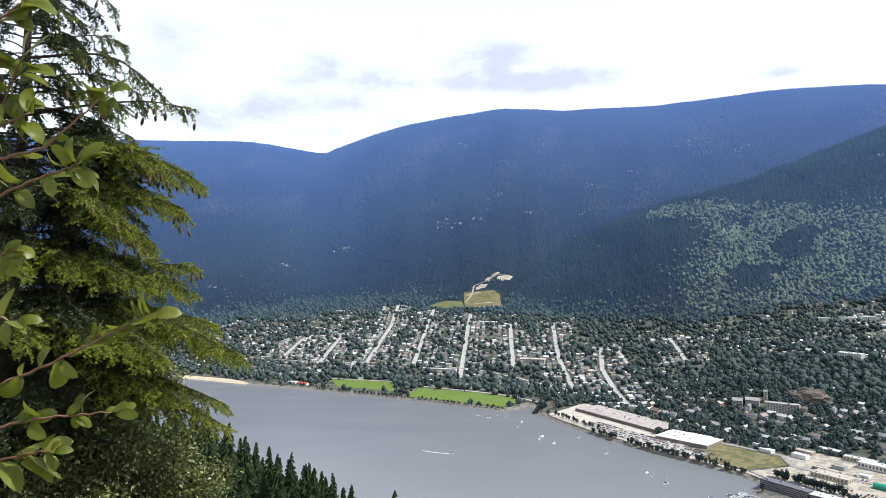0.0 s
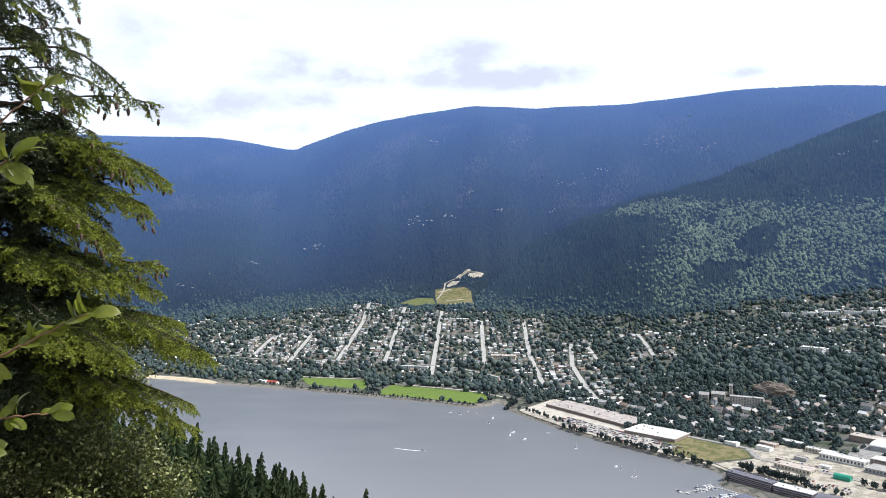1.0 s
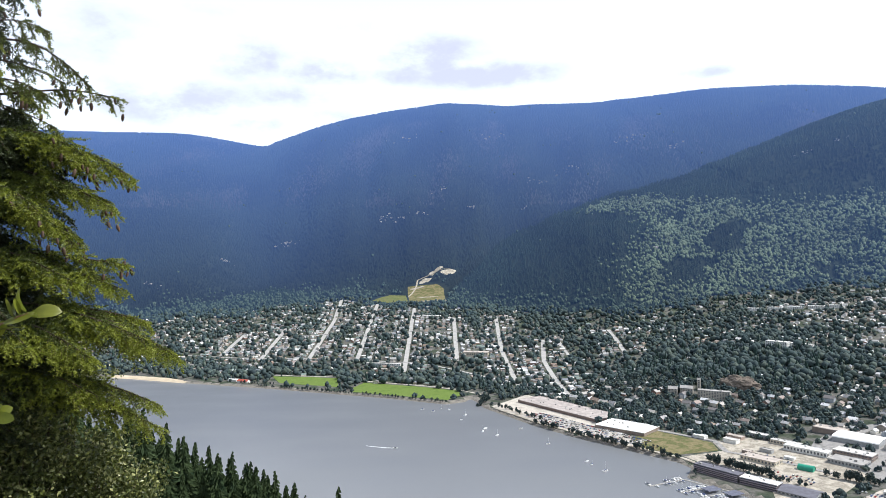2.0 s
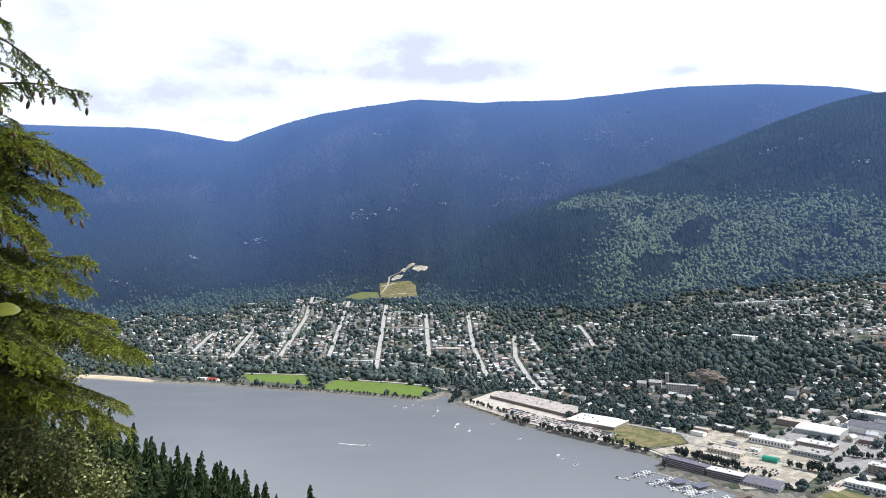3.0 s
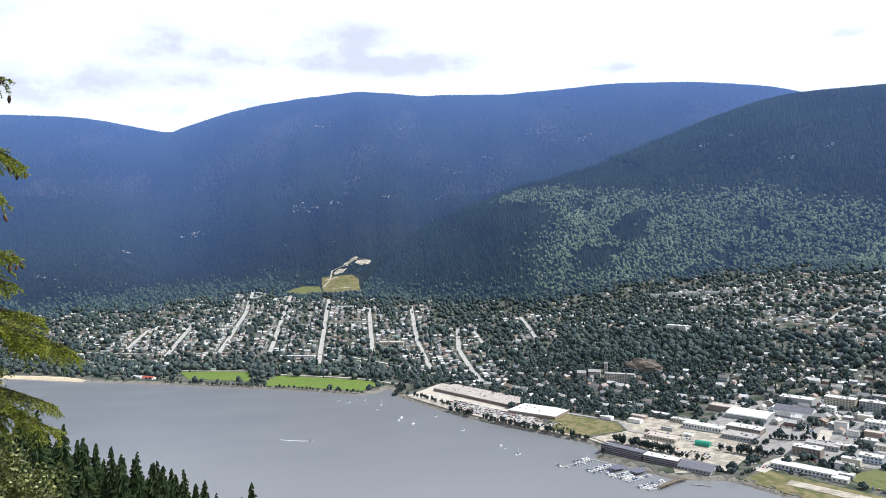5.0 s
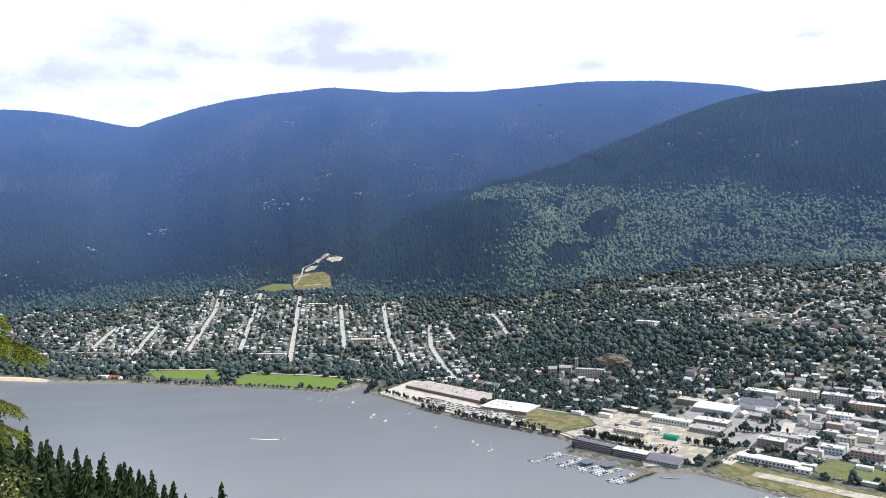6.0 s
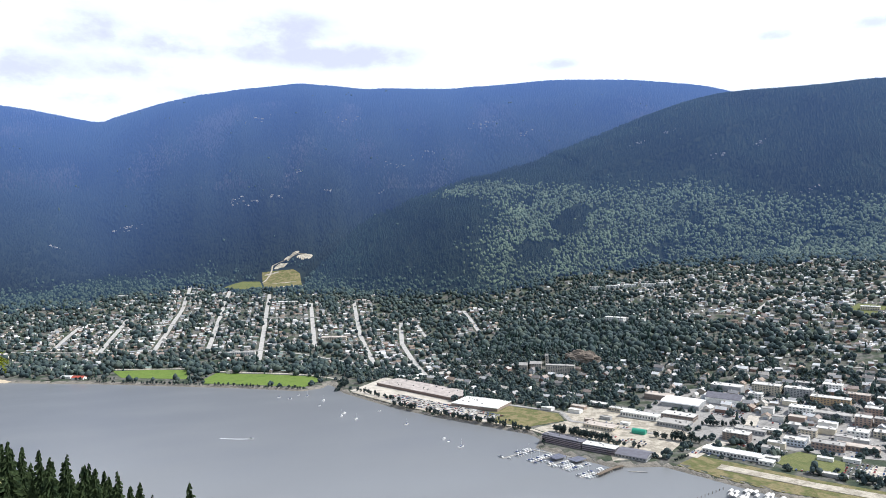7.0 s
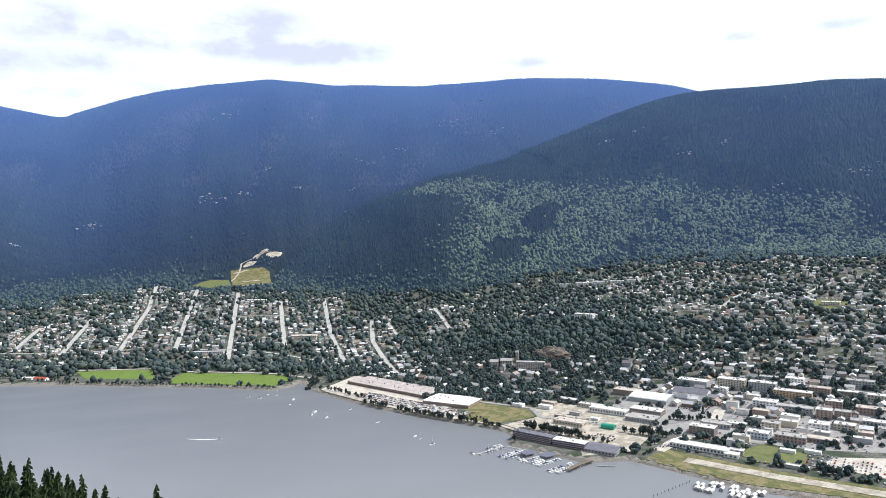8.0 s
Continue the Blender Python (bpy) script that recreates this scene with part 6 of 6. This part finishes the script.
def near_bush():
    rg = np.random.RandomState(7)
    bush = tagged(new("leafy_shrub"), "young shrub with oval green leaves on reddish stems", "shrub")
    meshes = []
    for b, w in ((0.2, 0.52), (0.5, 0.58), (-0.15, 0.48), (0.8, 0.54)):
        bm = leaf_mesh(b, w)
        me = bpy.data.meshes.new("leaf")
        bm.to_mesh(me)
        bm.free()
        me.materials.append(M_LEAF)
        me.polygons.foreach_set("use_smooth", np.full(len(me.polygons), True))
        meshes.append(me)

    def some(n, lo, hi, size=0.037):
        return [(lo + (hi - lo) * (k + 0.5) / n, (40 if k % 2 else -45) + rg.normal() * 28, size * rg.uniform(0.75, 1.15), rg.uniform(35, 110)) for k in range(n)]

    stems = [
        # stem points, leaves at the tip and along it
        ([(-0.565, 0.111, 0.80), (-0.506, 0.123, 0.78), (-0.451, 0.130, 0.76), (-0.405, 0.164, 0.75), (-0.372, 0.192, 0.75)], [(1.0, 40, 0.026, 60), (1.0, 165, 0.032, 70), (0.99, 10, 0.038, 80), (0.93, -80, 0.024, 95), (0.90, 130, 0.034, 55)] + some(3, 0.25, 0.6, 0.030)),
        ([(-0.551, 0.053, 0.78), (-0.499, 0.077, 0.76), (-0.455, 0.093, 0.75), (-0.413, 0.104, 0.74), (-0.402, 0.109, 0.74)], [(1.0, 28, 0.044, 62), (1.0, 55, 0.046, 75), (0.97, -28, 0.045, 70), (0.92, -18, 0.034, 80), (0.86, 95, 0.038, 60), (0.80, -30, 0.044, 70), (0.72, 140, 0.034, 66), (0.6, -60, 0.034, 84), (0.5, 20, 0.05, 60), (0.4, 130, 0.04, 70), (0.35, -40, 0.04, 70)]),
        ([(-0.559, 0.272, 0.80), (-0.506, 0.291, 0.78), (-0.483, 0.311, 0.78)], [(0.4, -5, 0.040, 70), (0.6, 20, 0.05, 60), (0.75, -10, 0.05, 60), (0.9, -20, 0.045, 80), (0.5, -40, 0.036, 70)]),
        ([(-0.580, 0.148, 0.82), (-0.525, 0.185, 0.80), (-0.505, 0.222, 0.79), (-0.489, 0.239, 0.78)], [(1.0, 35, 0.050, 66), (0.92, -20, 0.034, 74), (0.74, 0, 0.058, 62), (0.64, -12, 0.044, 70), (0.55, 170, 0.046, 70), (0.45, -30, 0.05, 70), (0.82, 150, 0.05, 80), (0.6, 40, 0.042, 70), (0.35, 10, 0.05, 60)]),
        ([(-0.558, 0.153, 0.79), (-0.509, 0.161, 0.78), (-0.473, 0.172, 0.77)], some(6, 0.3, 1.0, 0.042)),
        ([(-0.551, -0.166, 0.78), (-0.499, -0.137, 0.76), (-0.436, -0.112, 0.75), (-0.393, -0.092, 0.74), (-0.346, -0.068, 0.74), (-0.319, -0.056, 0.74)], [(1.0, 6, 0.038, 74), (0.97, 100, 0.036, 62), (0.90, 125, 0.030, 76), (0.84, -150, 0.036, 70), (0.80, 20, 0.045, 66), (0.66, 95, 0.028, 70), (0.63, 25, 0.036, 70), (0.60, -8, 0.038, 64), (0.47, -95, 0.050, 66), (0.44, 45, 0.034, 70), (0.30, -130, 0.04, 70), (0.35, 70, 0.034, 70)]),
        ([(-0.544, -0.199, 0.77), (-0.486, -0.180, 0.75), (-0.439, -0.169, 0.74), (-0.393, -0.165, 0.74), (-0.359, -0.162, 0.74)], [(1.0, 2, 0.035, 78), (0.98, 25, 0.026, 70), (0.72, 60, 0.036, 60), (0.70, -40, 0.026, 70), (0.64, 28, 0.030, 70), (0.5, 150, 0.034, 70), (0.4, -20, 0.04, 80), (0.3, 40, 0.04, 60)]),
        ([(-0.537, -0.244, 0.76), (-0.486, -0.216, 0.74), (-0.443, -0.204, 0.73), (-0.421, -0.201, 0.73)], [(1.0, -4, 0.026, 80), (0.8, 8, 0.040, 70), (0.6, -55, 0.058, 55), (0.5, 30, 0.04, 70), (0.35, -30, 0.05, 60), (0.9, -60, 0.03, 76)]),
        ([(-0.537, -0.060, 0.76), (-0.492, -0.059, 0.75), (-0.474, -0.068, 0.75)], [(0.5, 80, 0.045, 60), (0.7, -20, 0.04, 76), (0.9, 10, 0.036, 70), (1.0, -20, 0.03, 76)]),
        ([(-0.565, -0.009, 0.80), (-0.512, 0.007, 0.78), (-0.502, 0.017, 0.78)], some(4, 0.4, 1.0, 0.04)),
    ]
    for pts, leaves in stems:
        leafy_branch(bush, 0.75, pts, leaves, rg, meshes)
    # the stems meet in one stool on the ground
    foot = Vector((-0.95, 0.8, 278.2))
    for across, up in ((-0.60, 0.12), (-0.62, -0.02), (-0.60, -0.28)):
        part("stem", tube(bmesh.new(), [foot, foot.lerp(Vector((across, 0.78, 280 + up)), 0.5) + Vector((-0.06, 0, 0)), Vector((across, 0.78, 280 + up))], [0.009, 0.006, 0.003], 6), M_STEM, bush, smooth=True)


def thicket(centre, radii, count, size, rg, label):
    """A shrub of many small folded leaves on thin twigs."""
    shrub = tagged(new("shrub"), label, "shrub", "shrubs below the viewpoint")
    c = np.array(centre)
    d = unit(rg.normal(size=(count, 3)))
    lump = 0.72 + 0.28 * np.sin(d[:, 0] * 5 + 1.3 * c[0]) * np.sin(d[:, 2] * 6 + c[1]) + rg.normal(size=count) * 0.06
    p = c + d * (lump * rg.uniform(0.05, 1, count) ** 0.45)[:, None] * np.array(radii)
    u = unit(rg.normal(size=(count, 3)) + [0, 0, 0.2])
    w = unit(np.cross(u, rg.normal(size=(count, 3))))
    n = np.cross(u, w)
    s = (size * rg.uniform(0.6, 1.3, count))[:, None]
    v = np.stack([p - u * s * 0.5, p + w * s * 0.3 + n * s * 0.1, p + u * s * 0.5, p - w * s * 0.3 + n * s * 0.1], 1).reshape(-1, 3)
    i = np.arange(count)[:, None] * 4
    bare("leaves", v, np.concatenate([i + [0, 1, 2], i + [0, 2, 3]]), M_SHRUB, shrub)
    bm = bmesh.new()
    foot = Vector((centre[0], centre[1], float(ground(centre[0], centre[1])) - 0.2))
    for k in range(26):
        e = Vector(p[rg.randint(count)])
        mid = foot.lerp(e, 0.55) + Vector(rg.normal(size=3) * 0.12)
        tube(bm, [foot + Vector(rg.normal(size=3) * 0.06), mid, e], [0.018, 0.010, 0.003], 4)
    part("stem", bm, M_TWIG, shrub)
    return shrub


def shrubs():
    rg = np.random.RandomState(22)
    lab = "bushy shrub with small olive green leaves"
    for across, up, deep, r, n in ((-4.7, -2.75, 9.3, (1.3, 1.0, 1.15), 9000), (-3.85, -3.35, 9.6, (1.05, 1.0, 1.25), 9000), (-5.9, -2.6, 9.0, (1.1, 1.0, 1.3), 7000), 
                                   (-4.5, -1.75, 9.9, (0.8, 0.6, 0.75), 3500), (-4.3, -3.6, 8.4, (1.0, 0.8, 0.9), 6000), (-5.5, -3.6, 8.2, (1.2, 0.8, 1.0), 6000)):
        thicket((across, deep, 280 + up), r, int(n * 1.5), 0.060, rg, lab)


def fir_shape(seed):
    """A conifer one metre high: many drooping boughs with toothed edges round a stem."""
    rg = random.Random(seed)
    v, f = [], []

    def frond(z, a, reach, drop):
        b = len(v)
        ca, sa = math.cos(a), math.sin(a)
        teeth = 4
        for k in range(teeth + 1):
            t = k / teeth
            r = reach * t
            zz = z - drop * t * (1.25 - 0.35 * t) + 0.004 * (k % 2)
            w = reach * 0.20 * (1 - t) ** 0.7 + 0.002
            v.append((r * ca, r * sa, zz + 0.006))
            for sgn in (-1, 1):
                q = r + 0.12 * reach * rg.uniform(0.2, 1.2)
                ww = w * rg.uniform(0.6, 1.25)
                v.append((q * ca - sgn * ww * sa, q * sa + sgn * ww * ca, zz - 0.014 * rg.uniform(0.4, 1.6)))
        for k in range(teeth):
            m, l, r2, m2 = b + 3 * k, b + 3 * k + 1, b + 3 * k + 2, b + 3 * k + 3
            f.extend([(m, l, m2), (m, m2, r2), (l, m2 + 1, m2), (m2, m2 + 2, r2)])

    z = 0.06
    while z < 0.985:
        t = 1 - z
        reach = 0.235 * t ** 0.95 + 0.005
        n = 10 if z < 0.75 else 7
        for k in range(n):
            frond(z + rg.uniform(-0.012, 0.012), 6.283 * (k + rg.random()) / n, reach * rg.uniform(0.62, 1.15), reach * rg.uniform(0.3, 0.75))
        z += 0.024 + 0.013 * t
    b = len(v)
    v.extend([(0.016 * math.cos(2.094 * k), 0.016 * math.sin(2.094 * k), -0.06) for k in range(3)] + [(0, 0, 1.0)])
    f.extend([(b, b + 1, b + 3), (b + 1, b + 2, b + 3), (b + 2, b, b + 3)])
    return v, f


def hillside_firs():
    """Conifers on the slope below the viewpoint."""
    rg = np.random.RandomState(31)
    shapes = []
    for k in range(4):
        v, f = fir_shape(90 + k)
        ob = bare("crown", v, f, M_FIR)
        shapes.append(ob.data)
        bpy.data.objects.remove(ob)
    bm = tube(bmesh.new(), [Vector((0, 0, -0.05)), Vector((0, 0, 0.5)), Vector((0, 0, 0.97))], [0.014, 0.009, 0.002], 6)
    trunk = bpy.data.meshes.new("trunk")
    bm.to_mesh(trunk)
    bm.free()
    trunk.materials.append(M_BARK)
    spots = []
    held = {}
    for k in range(14000):
        a, r = math.radians(rg.uniform(-33, -3)), math.sqrt(rg.uniform(128 ** 2, 300 ** 2))
        x, y = r * math.sin(a), r * math.cos(a)
        i, j = int(x // 3), int(y // 3)
        if any((x - p) ** 2 + (y - q) ** 2 < 7.5 for u in (-1, 0, 1) for v in (-1, 0, 1) for p, q in held.get((i + u, j + v), ())):
            continue
        held.setdefault((i, j), []).append((x, y))
        spots.append((x, y, rg.uniform(11, 22) * float(np.interp(a, [-0.25, -0.06], [1.0, 0.95]))))
    spots.sort(key=lambda p: math.hypot(p[0], p[1]))
    for x, y, h in spots[:290]:
        tree = tagged(new("conifer_tree"), "dark green pointed conifer on the steep slope", "tree", "conifers on the slope")
        tree.matrix_basis = pose(x, y, float(ground(x, y)) - 0.4, 0, 0, rg.uniform(0, 360)) @ Matrix.Diagonal((h, h, h, 1))
        for name, me in (("trunk", trunk), ("crown", shapes[rg.randint(4)])):
            new(name, me).parent = tree
    far = np.array(spots[290:])
    tagged(scattered("conifer_wood", cone_tree(7, 3), np.column_stack([far[:, :2], ground(far[:, 0], far[:, 1]) - 0.4]), far[:, 2:] * np.array([[0.36, 0.36, 1.0]]), rg.uniform(0, 6, len(far)), M_FIR), "dark conifer wood on the steep slope", "forest", kind="stuff")
    return len(spots)


NEAR = (big_conifer(), near_bush(), shrubs(), hillside_firs())


COUNTS = (build_houses(), town_trees(), forest())
